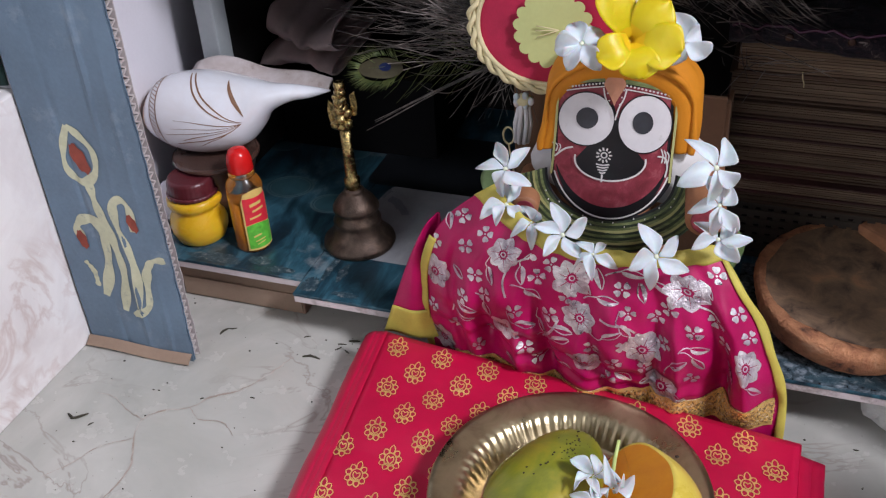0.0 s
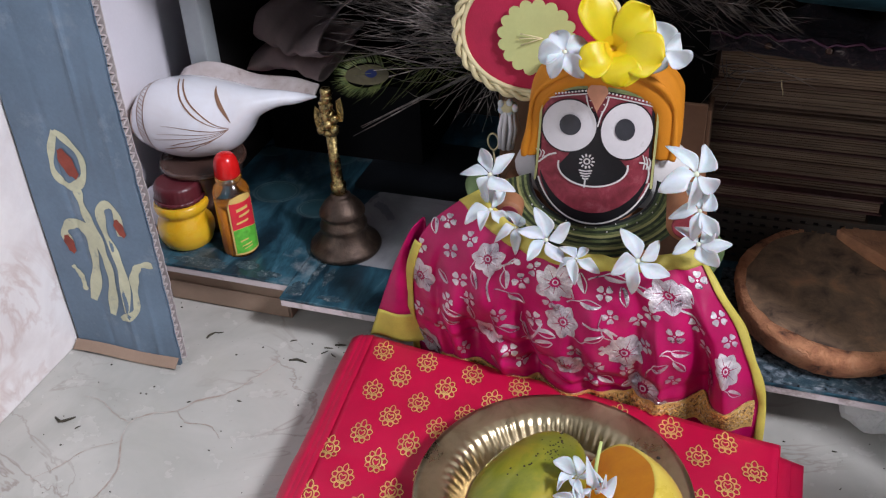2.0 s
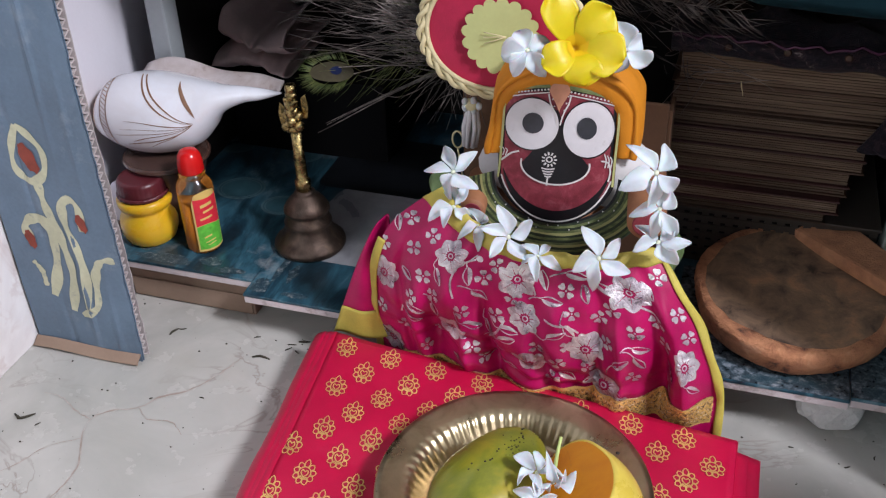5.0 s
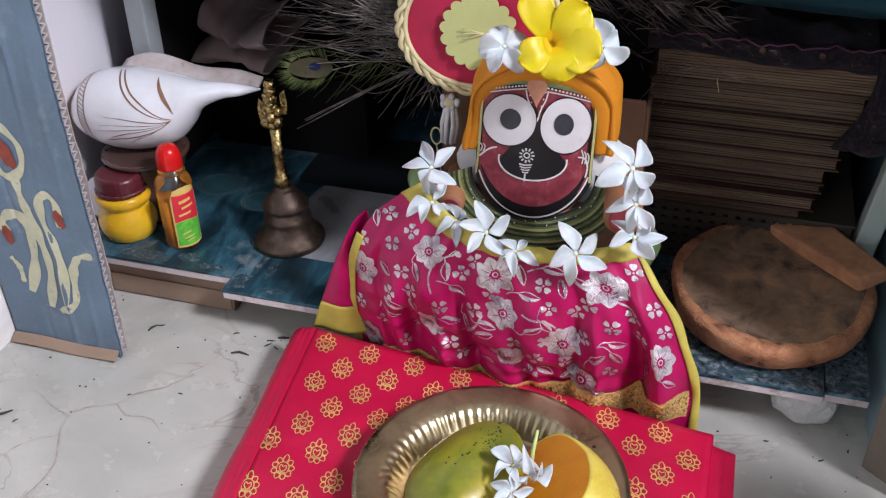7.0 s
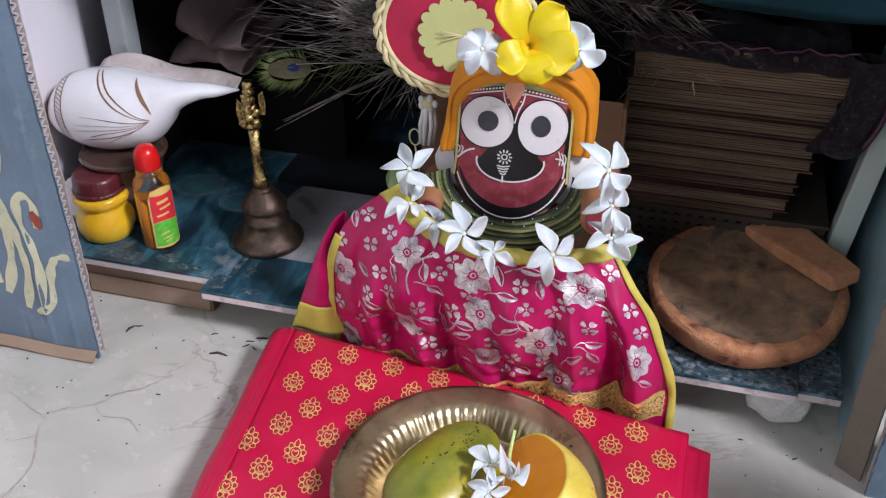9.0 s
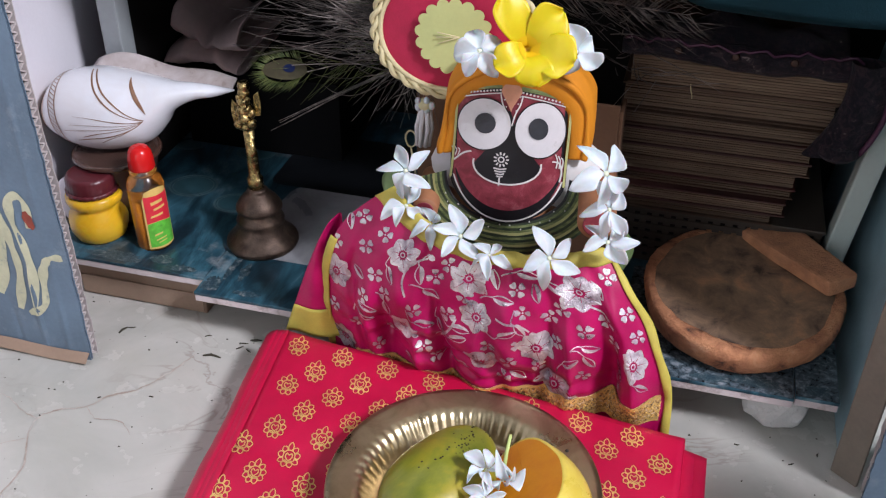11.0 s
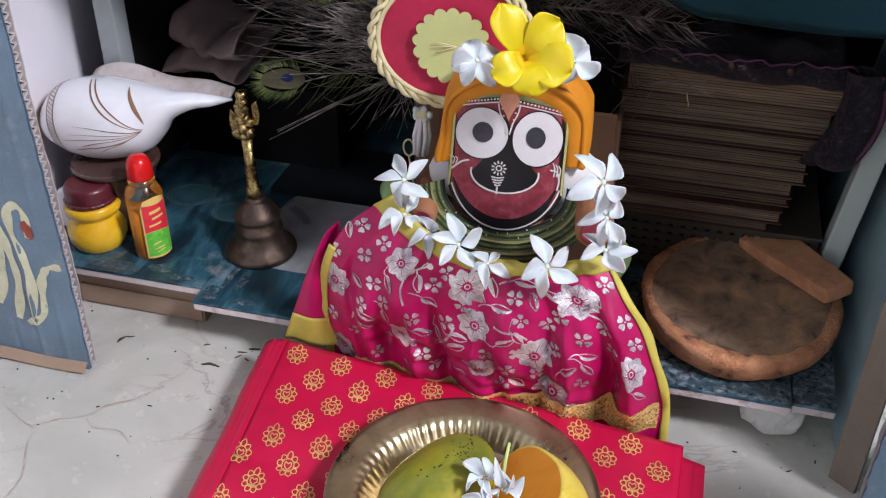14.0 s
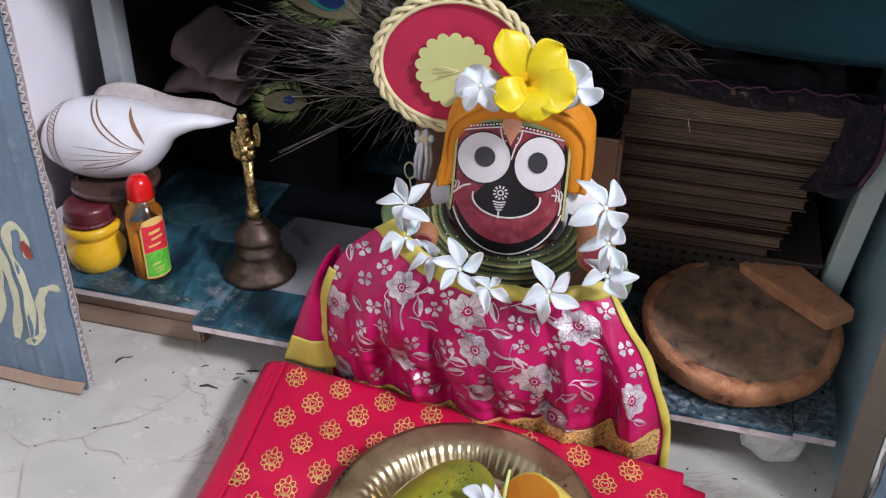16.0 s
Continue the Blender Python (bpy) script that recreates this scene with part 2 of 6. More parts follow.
M["white_paint"] = surface("white_wall_paint", (0.74, 0.73, 0.78), 0.55, vary=0.05, big=12, dirt=(0.6, 0.58, 0.6), dirt_amount=0.35)
M["disc_top"] = motley("sooty_terracotta", [(0.3, (0.05, 0.033, 0.024)), (0.4, (0.17, 0.108, 0.068)), (0.56, (0.3, 0.19, 0.115)), (0.7, (0.48, 0.26, 0.14))], 45, 0.9, 0.6, 0.001)
M["dark_green_cloth"] = surface("dark_green_cotton", (0.012, 0.045, 0.04), 0.8, vary=0.2)
M["vein"] = motley("brown_marble_vein", [(0.35, (0.55, 0.52, 0.48)), (0.5, (0.42, 0.36, 0.31)), (0.7, (0.31, 0.24, 0.19))], 60, 0.3, 0.1)
M["card_grey"] = surface("grey_brown_cardboard", (0.2, 0.17, 0.135), 0.85, vary=0.2, big=20)
M["disc_rim"] = motley("terracotta_rim", [(0.32, (0.1, 0.045, 0.028)), (0.43, (0.46, 0.19, 0.092)), (0.6, (0.68, 0.32, 0.16)), (0.78, (0.76, 0.44, 0.27))], 60, 0.85, 1.0, 0.003)
M["slab"] = motley("terracotta_slab", [(0.3, (0.38, 0.17, 0.088)), (0.52, (0.55, 0.26, 0.135)), (0.7, (0.66, 0.33, 0.175))], 55, 0.85, 0.9, 0.0015)
M["bell_dark"] = motley("tarnished_bronze", [(0.3, (0.05, 0.035, 0.027)), (0.55, (0.11, 0.078, 0.06)), (0.75, (0.2, 0.145, 0.105))], 70, 0.45, 0.4, metal=0.8)
M["bell_gold"] = motley("worn_brass", [(0.34, (0.05, 0.045, 0.025)), (0.5, (0.34, 0.25, 0.1)), (0.72, (0.68, 0.52, 0.24))], 200, 0.26, 0.4, metal=1.0)
M["plate"] = motley("polished_brass", [(0.28, (0.24, 0.19, 0.11)), (0.5, (0.47, 0.39, 0.24)), (0.75, (0.6, 0.5, 0.31))], 30, 0.3, 0.12, 0.0004, metal=1.0)
M["gold"] = surface("gold_foil_print", (0.82, 0.56, 0.19), 0.34, 0.45, vary=0.25, big=60, fine=500, bumps=0.35)
M["silver"] = motley("silver_foil_print", [(0.38, (0.34, 0.28, 0.33)), (0.5, (0.62, 0.58, 0.62)), (0.64, (0.9, 0.88, 0.9))], 60, 0.3, 1.0, 0.0014, metal=0.72)
M["yellow_trim"] = surface("yellow_ribbon", (0.5, 0.42, 0.075), 0.6, vary=0.2, big=40, fine=900, dirt=(0.42, 0.34, 0.05), dirt_amount=0.4)
M["navy"] = motley("gold_zari_weave", [(0.34, (0.02, 0.025, 0.04)), (0.42, (0.4, 0.24, 0.09)), (0.54, (0.75, 0.52, 0.2)), (0.66, (0.95, 0.86, 0.68))], 420, 0.35, 0.8, 0.0008, metal=0.5)
M["orange_cloth"] = surface("orange_cotton", (0.6, 0.215, 0.006), 0.7, vary=0.12, big=30, fine=1200, bumps=0.25)
M["petal"] = surface("white_petal", (0.62, 0.65, 0.68), 0.55, vary=0.12, big=60, bumps=0.08, subsurface=0.25)
M["petal_heart"] = surface("pale_green_throat", (0.7, 0.74, 0.56), 0.5, vary=0.1)
M["stem"] = surface("flower_stem", (0.5, 0.6, 0.2), 0.5, vary=0.1)
M["allamanda"] = surface("yellow_petal", (0.64, 0.5, 0.004), 0.45, vary=0.07, big=50, bumps=0.12, subsurface=0.2)
M["allamanda_deep"] = surface("orange_throat", (0.68, 0.44, 0.005), 0.5, vary=0.1, subsurface=0.1)
M["black"] = surface("black_paint", (0.007, 0.007, 0.009), 0.5, vary=0.3, big=80, dirt=(0.025, 0.025, 0.03), dirt_amount=0.4)
M["maroon"] = motley("maroon_paint", [(0.3, (0.15, 0.02, 0.028)), (0.55, (0.26, 0.036, 0.055)), (0.74, (0.38, 0.12, 0.13))], 110, 0.5)
M["eye_white"] = surface("chalk_white_paint", (0.66, 0.64, 0.65), 0.6, vary=0.05, big=90, dirt=(0.55, 0.53, 0.52), dirt_amount=0.4)
M["line_white"] = surface("white_line_paint", (0.62, 0.6, 0.58), 0.6, vary=0.15)
M["pupil"] = surface("slate_paint", (0.035, 0.038, 0.045), 0.5, vary=0.25, big=90)
M["edge_green"] = surface("olive_paint", (0.42, 0.42, 0.17), 0.6, vary=0.2)
M["tilak"] = surface("apricot_paint", (0.6, 0.28, 0.17), 0.6, vary=0.15, big=90)
M["green_dark"] = motley("dark_green_paint", [(0.3, (0.014, 0.026, 0.018)), (0.7, (0.065, 0.09, 0.045))], 60, 0.45)
M["green_mid"] = motley("leaf_green_paint", [(0.25, (0.05, 0.075, 0.03)), (0.5, (0.16, 0.2, 0.075)), (0.75, (0.34, 0.38, 0.17))], 90, 0.45, stretch=(1, 1, 3))
M["wood"] = surface("carved_wood", (0.3, 0.13, 0.06), 0.6, vary=0.2, big=40)
M["cotton"] = surface("white_cotton", (0.62, 0.61, 0.6), 0.9, vary=0.08, big=40, bumps=0.4)
M["conch"] = motley("conch_shell", [(0.2, (0.55, 0.42, 0.34)), (0.3, (0.76, 0.75, 0.76)), (0.6, (0.84, 0.87, 0.92))], 22, 0.13, 0.04, 0.0002, coat=0.7)
M["conch_apex"] = motley("conch_spire", [(0.3, (0.36, 0.22, 0.15)), (0.6, (0.58, 0.42, 0.34))], 40, 0.35, 0.3)
M["conch_lip"] = motley("conch_lip", [(0.3, (0.4, 0.33, 0.3)), (0.6, (0.58, 0.53, 0.52))], 40, 0.3, 0.1)
M["conch_line"] = surface("incised_brown_line", (0.24, 0.125, 0.07), 0.6, vary=0.3, big=90)
M["cup"] = surface("brown_glazed_cup", (0.075, 0.04, 0.03), 0.22, vary=0.2, big=50, coat=0.4)
M["jar"] = motley("yellow_plastic", [(0.3, (0.66, 0.36, 0.01)), (0.7, (0.8, 0.52, 0.03))], 24, 0.28, 0.05, subsurface=0.15, coat=0.3)
M["maroon_lid"] = surface("maroon_plastic", (0.1, 0.016, 0.022), 0.34, vary=0.12, big=60, bumps=0.1)
M["red_cap"] = surface("red_plastic", (0.66, 0.012, 0.012), 0.25, vary=0.05, bumps=0.03)
M["oil"] = surface("amber_oil", (0.46, 0.17, 0.018), 0.12, vary=0.2, bumps=0)
M["clear"] = clear("clear_plastic", (0.95, 0.9, 0.84), 0.08)
M["label_red"] = surface("red_label", (0.7, 0.03, 0.05), 0.35, vary=0.12, big=120)
M["label_green"] = surface("green_label", (0.12, 0.5, 0.05), 0.35, vary=0.3, big=200)
M["label_gold"] = surface("gold_label_edge", (0.7, 0.5, 0.15), 0.35)
M["mango"] = motley("green_mango_skin", [(0.28, (0.07, 0.1, 0.008)), (0.5, (0.2, 0.21, 0.015)), (0.72, (0.4, 0.31, 0.02))], 22, 0.32, 0.08, 0.0003, coat=0.2)
M["mango_flesh"] = motley("cut_mango_flesh", [(0.3, (0.56, 0.17, 0.006)), (0.7, (0.7, 0.28, 0.012))], 40, 0.4, 0.2, coat=0.3)
M["mango_yellow"] = motley("yellow_mango_skin", [(0.3, (0.6, 0.45, 0.06)), (0.7, (0.76, 0.62, 0.12))], 40, 0.3, 0.1, coat=0.3)
M["spot"] = surface("brown_spot", (0.02, 0.013, 0.008), 0.7)
M["fan_red"] = surface("crimson_felt", (0.4, 0.008, 0.05), 0.75, vary=0.2, big=30, fine=900, sheen=0.05, bumps=0.3)
M["cream_cord"] = surface("cream_cord", (0.62, 0.55, 0.32), 0.7, vary=0.1, big=60)
M["leaf_pale"] = surface("pale_green_card", (0.5, 0.53, 0.22), 0.75, vary=0.08, big=40)
M["barb"] = motley("feather_barb", [(0.4, (0.012, 0.01, 0.009)), (0.5, (0.1, 0.083, 0.074)), (0.66, (0.34, 0.3, 0.275))], 45, 0.4)
M["feather_green"] = motley("feather_green", [(0.3, (0.025, 0.05, 0.015)), (0.6, (0.1, 0.12, 0.035)), (0.8, (0.22, 0.2, 0.08))], 120, 0.4, metal=0.3)
M["feather_bronze"] = surface("feather_bronze", (0.05, 0.043, 0.02), 0.6, 0.2, vary=0.25, big=120)
M["feather_teal"] = surface("feather_teal", (0.006, 0.1, 0.095), 0.35, 0.4, vary=0.2, big=120)
M["feather_blue"] = surface("feather_blue", (0.004, 0.012, 0.06), 0.35, 0.4, vary=0.2, big=120)
M["pages"] = motley("aged_pages", [(0.3, (0.085, 0.052, 0.033)), (0.52, (0.19, 0.13, 0.085)), (0.72, (0.32, 0.24, 0.165))], 60, 0.9, 0.8, 0.001, stretch=(0.3, 0.3, 9))
M["book_red"] = surface("maroon_book_cover", (0.075, 0.022, 0.02), 0.65, vary=0.25, dirt=(0.2, 0.14, 0.11), dirt_amount=0.36)
M["book_brown"] = surface("brown_book_cover", (0.09, 0.05, 0.03), 0.7, vary=0.25)
M["bag"] = motley("dark_brocade", [(0.35, (0.006, 0.007, 0.012)), (0.5, (0.02, 0.018, 0.03)), (0.58, (0.07, 0.045, 0.055)), (0.64, (0.03, 0.025, 0.03)), (0.7, (0.4, 0.34, 0.32))], 170, 0.42, 1.0, 0.003, distortion=1.5)
M["bag_trim"] = surface("purple_braid", (0.06, 0.016, 0.045), 0.5, vary=0.3, big=100)
M["sequin"] = surface("copper_sequin", (0.06, 0.036, 0.028), 0.35, 0.6)
M["teal_cloth"] = surface("teal_cotton", (0.004, 0.018, 0.024), 0.9, vary=0.25, big=20, fine=700, bumps=0.4, dirt=(0.012, 0.03, 0.036), dirt_amount=0.3)
M["teal_cloth"].node_tree.nodes["Principled BSDF"].inputs["Specular IOR Level"].default_value = 0.1
M["bundle"] = surface("dusty_pink_cloth", (0.66, 0.52, 0.5), 0.9, vary=0.14, big=30, bumps=0.3)
M["basket"] = surface("dark_plastic_tray", (0.05, 0.04, 0.032), 0.5, vary=0.2)
M["stone"] = surface("white_chalk_stone", (0.68, 0.68, 0.66), 0.9, vary=0.1, big=60, bumps=0.8, distance=0.002)
M["cream_paint"] = surface("cream_poster_paint", (0.55, 0.55, 0.38), 0.7, vary=0.16, big=60, dirt=(0.24, 0.28, 0.28), dirt_amount=0.43)
M["rust_paint"] = surface("rust_poster_paint", (0.26, 0.05, 0.03), 0.7, vary=0.3, big=80)
M["pale_ring"] = surface("pale_ring_print", (0.09, 0.16, 0.18), 0.35, vary=0.3, big=80)
M["ring_fill"] = motley("teal_bubble_print", [(0.3, (0.022, 0.07, 0.09)), (0.7, (0.05, 0.13, 0.155))], 30, 0.3, 0.05)
M["grey_print"] = motley("grey_marbled_print", [(0.3, (0.2, 0.21, 0.23)), (0.6, (0.38, 0.39, 0.41)), (0.8, (0.52, 0.53, 0.54))], 14, 0.3, 0.05)
M["black_print"] = surface("black_print", (0.012, 0.014, 0.017), 0.3, vary=0.4, big=30)
M["debris"] = surface("dry_leaf_crumb", (0.05, 0.045, 0.03), 0.9, vary=0.4, big=90)
M["leaf_green"] = surface("fresh_leaf", (0.09, 0.14, 0.05), 0.5, vary=0.25, big=60)


def vary_by_object(m, low, high):
    """Darkens or lightens each object that wears the material by its own random share."""
    nodes, links = m.node_tree.nodes, m.node_tree.links
    bsdf = nodes["Principled BSDF"]
    old = bsdf.inputs["Base Color"].links[0].from_socket
    info = nodes.new("ShaderNodeObjectInfo")
    tone = ramp(nodes, links, info.outputs["Random"], [(0.0, (low,) * 3), (1.0, (high,) * 3)])
    links.new(mix(nodes, links, 1.0, old, tone, "MULTIPLY"), bsdf.inputs["Base Color"])


M["magenta"].node_tree.nodes["Principled BSDF"].inputs["Specular IOR Level"].default_value = 0.32
for name in ("pages", "book_red", "book_brown", "petal"):
    vary_by_object(M[name], *((0.86, 1.0) if name == "petal" else (0.55, 1.0)))


def world_of(ob):
    m = ob.matrix_basis.copy()
    if ob.parent:
        m = world_of(ob.parent) @ ob.matrix_parent_inverse @ m
    return m


def placed(name, bm, material, parent, label="", smooth=True):
    """A part whose mesh is given in the room's own metres."""
    ob = part(name, bm, material, parent, label, smooth)
    ob.matrix_parent_inverse = world_of(parent).inverted()
    return ob


def fill(bm, index, make):
    """Runs make(bm) and gives the new faces that material index."""
    before = set(bm.faces)
    make(bm)
    for f in bm.faces:
        if f not in before:
            f.material_index = index
    return bm


def ribbon(bm, f, points, width, n=6):
    """A flat stroke along points of a surface f(u, v); width is a number or a function of 0..1."""
    pts = [Vector(p) for p in points]
    fine = []
    for i in range(len(pts) - 1):
        p0, p1, p2, p3 = pts[max(i - 1, 0)], pts[i], pts[i + 1], pts[min(i + 2, len(pts) - 1)]
        for k in range(n):
            t = k / n
            fine.append(0.5 * (2 * p1 + (p2 - p0) * t + (2 * p0 - 5 * p1 + 4 * p2 - p3) * t * t + (3 * p1 - p0 - 3 * p2 + p3) * t ** 3))
    fine.append(pts[-1])
    rows = []
    for i, p in enumerate(fine):
        d = fine[min(i + 1, len(fine) - 1)] - fine[max(i - 1, 0)]
        side = Vector((-d.y, d.x)).normalized() if d.length > 0 else Vector((0, 1))
        w = (width(i / (len(fine) - 1)) if callable(width) else width) / 2
        rows.append((bm.verts.new(f(*(p + side * w))), bm.verts.new(f(*(p - side * w)))))
    for (a, b), (c, d) in zip(rows, rows[1:]):
        bm.faces.new((a, b, d, c))


def patch(bm, f, centre, edge, n=40, rings=4):
    """A filled shape on a surface f(u, v), star-shaped round centre; edge(angle) gives its border."""
    c = Vector(centre)
    hub = bm.verts.new(f(*c))
    last = None
    for r in range(1, rings + 1):
        ring = []
        for k in range(n):
            p = c + (Vector(edge(2 * math.pi * k / n)) - c) * (r / rings)
            ring.append(bm.verts.new(f(*p)))
        for k in range(n):
            if last is None:
                bm.faces.new((hub, ring[k], ring[(k + 1) % n]))
            else:
                bm.faces.new((last[k], ring[k], ring[(k + 1) % n], last[(k + 1) % n]))
        last = ring


def oval(cx, cy, rx, ry, lean=0.0):
    ca, sa = math.cos(radians(lean)), math.sin(radians(lean))
    return lambda a: (cx + rx * math.cos(a) * ca - ry * math.sin(a) * sa, cy + rx * math.cos(a) * sa + ry * math.sin(a) * ca)


def blob(bm, m, radii=(1, 1, 1), seg=24, rings=14, rough=0.0, scale=40.0):
    r = bmesh.ops.create_uvsphere(bm, u_segments=seg, v_segments=rings, radius=1)
    for v in r["verts"]:
        p = Vector([v.co[i] * radii[i] for i in range(3)])
        if rough:
            p *= 1 + rough * noise.noise(p * scale + m.translation * 50)
        v.co = m @ p
    return bm


# ---- the shrine's setting ----
for k, (line, w) in enumerate((([(-0.397, 0.38), (-0.394, 0.416), (-0.409, 0.445), (-0.414, 0.465), (-0.403, 0.479), (-0.384, 0.488), (-0.374, 0.503), (-0.356, 0.516), (-0.345, 0.532), (-0.337, 0.549), (-0.33, 0.569)], 0.0017),
                               ([(-0.414, 0.465), (-0.432, 0.471), (-0.45, 0.481), (-0.47, 0.483)], 0.0011), ([(-0.384, 0.488), (-0.37, 0.478), (-0.35, 0.48), (-0.335, 0.47)], 0.0009), ([(-0.409, 0.445), (-0.43, 0.43), (-0.44, 0.41), (-0.455, 0.39)], 0.0009))):
    bm = bmesh.new()
    ribbon(bm, lambda x, y: Vector((x + 0.0014 * noise.noise(Vector((x * 220, y * 220, 0))), y + 0.0014 * noise.noise(Vector((x * 220, y * 220, 5))), 0.0004)), line, lambda q: w * (0.55 + 0.45 * math.sin(q * 17) * math.sin(q * 7) + 0.3 * math.sin(math.pi * q)), 10)
    placed("vein", bm, M["vein"], floor, "fine brown vein in the marble", False)
structure("wall_left_upper", boxed((-0.68, -0.2, 0.2405), (-0.6, 0.548, 1.2)), M["plaster"], "painted wall above the marble facing", "wall")
structure("wall_left_inner", boxed((-0.6, 0.549, 0.0), (-0.5165, 1.0, 1.2)), M["white_paint"], "smooth white painted wall inside the shrine", "wall")
structure("wall_right", boxed((0.62, 0.5, 0.0), (0.68, 1.0, 1.2)), M["plaster"], "plain painted wall beside the shrine", "wall")

table = thing("shrine_table", (-0.15, 0.8, 0), "low table sheltering the shrine, panels near black to deepen the shade", "table")
# The unseen top is placed to shade the recess; panels are blackened too.
placed("tabletop", boxed((-0.515, 0.655, 0.385), (0.52, 0.99, 0.41), 0.003), M["recess_black"], table, smooth=False)
placed("back_panel", boxed((-0.515, 0.965, 0.0), (0.52, 0.99, 0.385)), M["recess_black"], table, smooth=False)
placed("leg", boxed((-0.4755, 0.735, 0.0505), (-0.4565, 0.757, 0.385), 0.002), M["grey_paint"], table, "grey-green painted leg", False)
placed("side_panel", boxed((-0.4755, 0.7575, 0.051), (-0.4705, 0.965, 0.385)), M["recess_black"], table, smooth=False)
lean = Matrix.Translation((0.1945, 0, 0)) @ pose(0, 0, 0, 0, 6.5, 0)
placed("side_flap", boxed((0.0, 0.586, 0.0), (0.006, 0.965, 0.392), 0.001, lean), M["teal_paint"], table, "teal painted side board", False)
placed("leg", boxed((-0.0325, 0.74, 0.053), (-0.0145, 0.758, 0.385), 0.002, lean), M["green_paint"], table, "pale green painted leg", False)


def board(name, lo, hi, label):
    t = thing(name, ((lo[0] + hi[0]) / 2, (lo[1] + hi[1]) / 2, 0.0), label, "board", "shelf boards")
    placed("top_sheet", boxed((lo[0], lo[1], hi[2] - 0.003), hi, 0.0006), M["board"], t, smooth=False)
    placed("core", boxed((lo[0] + 0.0005, lo[1] + 0.0006, lo[2]), (hi[0] - 0.0005, hi[1], hi[2] - 0.003), 0.0006), M["board_edge"], t, "chipped pinkish board edge", False)
    return t


left_board = board("shelf_board", (-0.492, 0.612, 0.04), (-0.336, 0.96, 0.0496), "glossy teal printed board with pale rings")
mid_board = board("shelf_board", (-0.335, 0.591, 0.041), (0.153, 0.96, 0.0505), "glossy dark blue marbled board on low packing")
right_board = board("shelf_board", (0.154, 0.597, 0.039), (0.186, 0.96, 0.0485), "narrow worn grey-blue board end")
flat = lambda z: (lambda u, v: Vector((u, v, z)))
for cx, cy, rx, ry in ((-0.416, 0.751, 0.0235, 0.02), (-0.363, 0.732, 0.0195, 0.0165), (-0.384, 0.831, 0.02, 0.017), (-0.46, 0.665, 0.02, 0.012), (-0.46, 0.83, 0.018, 0.014)):
    bubble = bmesh.new()
    patch(bubble, flat(0.04975), (cx, cy), oval(cx, cy, rx, ry, 10), 40, 2)
    placed("bubble_print", bubble, M["ring_fill"], left_board, "teal bubble printed on the board", False)
    rings = bmesh.new()
    o = oval(cx, cy, rx, ry, 10)
    ribbon(rings, flat(0.0499), [o(2 * math.pi * k / 24) for k in range(25)], 0.0022, 2)
    o = oval(cx, cy, rx * 0.86, ry * 0.86, 10)
    ribbon(rings, flat(0.0498), [o(2 * math.pi * k / 24) for k in range(25)], 0.0012, 2)
    placed("ring_print", rings, M["pale_ring"], left_board, "pale bubble rings printed on the board", False)
def worn_patch(board_, z, cx, cy, rx, ry, seed, n=46):
    """A rubbed pale spot with a ragged outline."""
    bm = bmesh.new()
    def edge(a):
        k = 1 + 0.35 * noise.noise(Vector((1.6 * math.cos(a), 1.6 * math.sin(a), seed))) + 0.3 * noise.noise(Vector((6 * math.cos(a), 6 * math.sin(a), seed))) + 0.15 * noise.noise(Vector((15 * math.cos(a), 15 * math.sin(a), seed)))
        return (cx + rx * k * math.cos(a), cy + ry * k * math.sin(a))
    patch(bm, flat(z), (cx, cy), edge, n, 1)
    placed("worn_patch", bm, M["worn"], board_, "pale rubbed patch", False)


M["worn"] = motley("rubbed_print", [(0.4, (0.02, 0.05, 0.07)), (0.54, (0.05, 0.09, 0.11)), (0.62, (0.16, 0.19, 0.2)), (0.72, (0.3, 0.31, 0.31))], 220, 0.45, 0.5)
for k, (cx, cy, rx, ry) in enumerate(((-0.425, 0.622, 0.03, 0.006), (-0.385, 0.628, 0.012, 0.006), (-0.36, 0.62, 0.014, 0.004), (-0.45, 0.634, 0.008, 0.006))):
    worn_patch(left_board, 0.0499, cx, cy, rx, ry, k * 3.1)
for k, (cx, cy, rx, ry) in enumerate(((-0.325, 0.606, 0.008, 0.011), (-0.318, 0.634, 0.0035, 0.02), (-0.305, 0.628, 0.004, 0.013), (-0.29, 0.6, 0.012, 0.004), (0.09, 0.598, 0.016, 0.004), (0.125, 0.602, 0.02, 0.005))):
    worn_patch(mid_board, 0.0508, cx, cy, rx, ry, 20 + k * 2.7)
M["speckle"] = motley("speckled_grey_print", [(0.36, (0.012, 0.02, 0.026)), (0.5, (0.055, 0.085, 0.105)), (0.6, (0.17, 0.21, 0.24)), (0.75, (0.36, 0.38, 0.4))], 190, 0.3, 0.2)
placed("speckled_print", gridded(lambda u, v: (0.02 + 0.1325 * u, 0.5915 + 0.14 * v, 0.0507), 8, 8), M["speckle"], mid_board, "worn speckled grey end of the print", False)
placed("speckled_print", gridded(lambda u, v: (0.1545 + 0.031 * u, 0.5975 + 0.14 * v, 0.0487), 4, 8), M["speckle"], right_board, "", False)
worn_patch(right_board, 0.0489, 0.17, 0.607, 0.009, 0.006, 51)
p = bmesh.new()
patch(p, flat(0.0508), (-0.262, 0.715), lambda a: (-0.262 + 0.062 * max(-1, min(1, 1.35 * math.cos(a))) + 0.01 * math.sin(a), 0.715 + 0.062 * max(-1, min(1, 1.35 * math.sin(a)))), 48, 2)
placed("pale_print", p, M["grey_print"], mid_board, "pale grey marbled print", False)
p = bmesh.new()
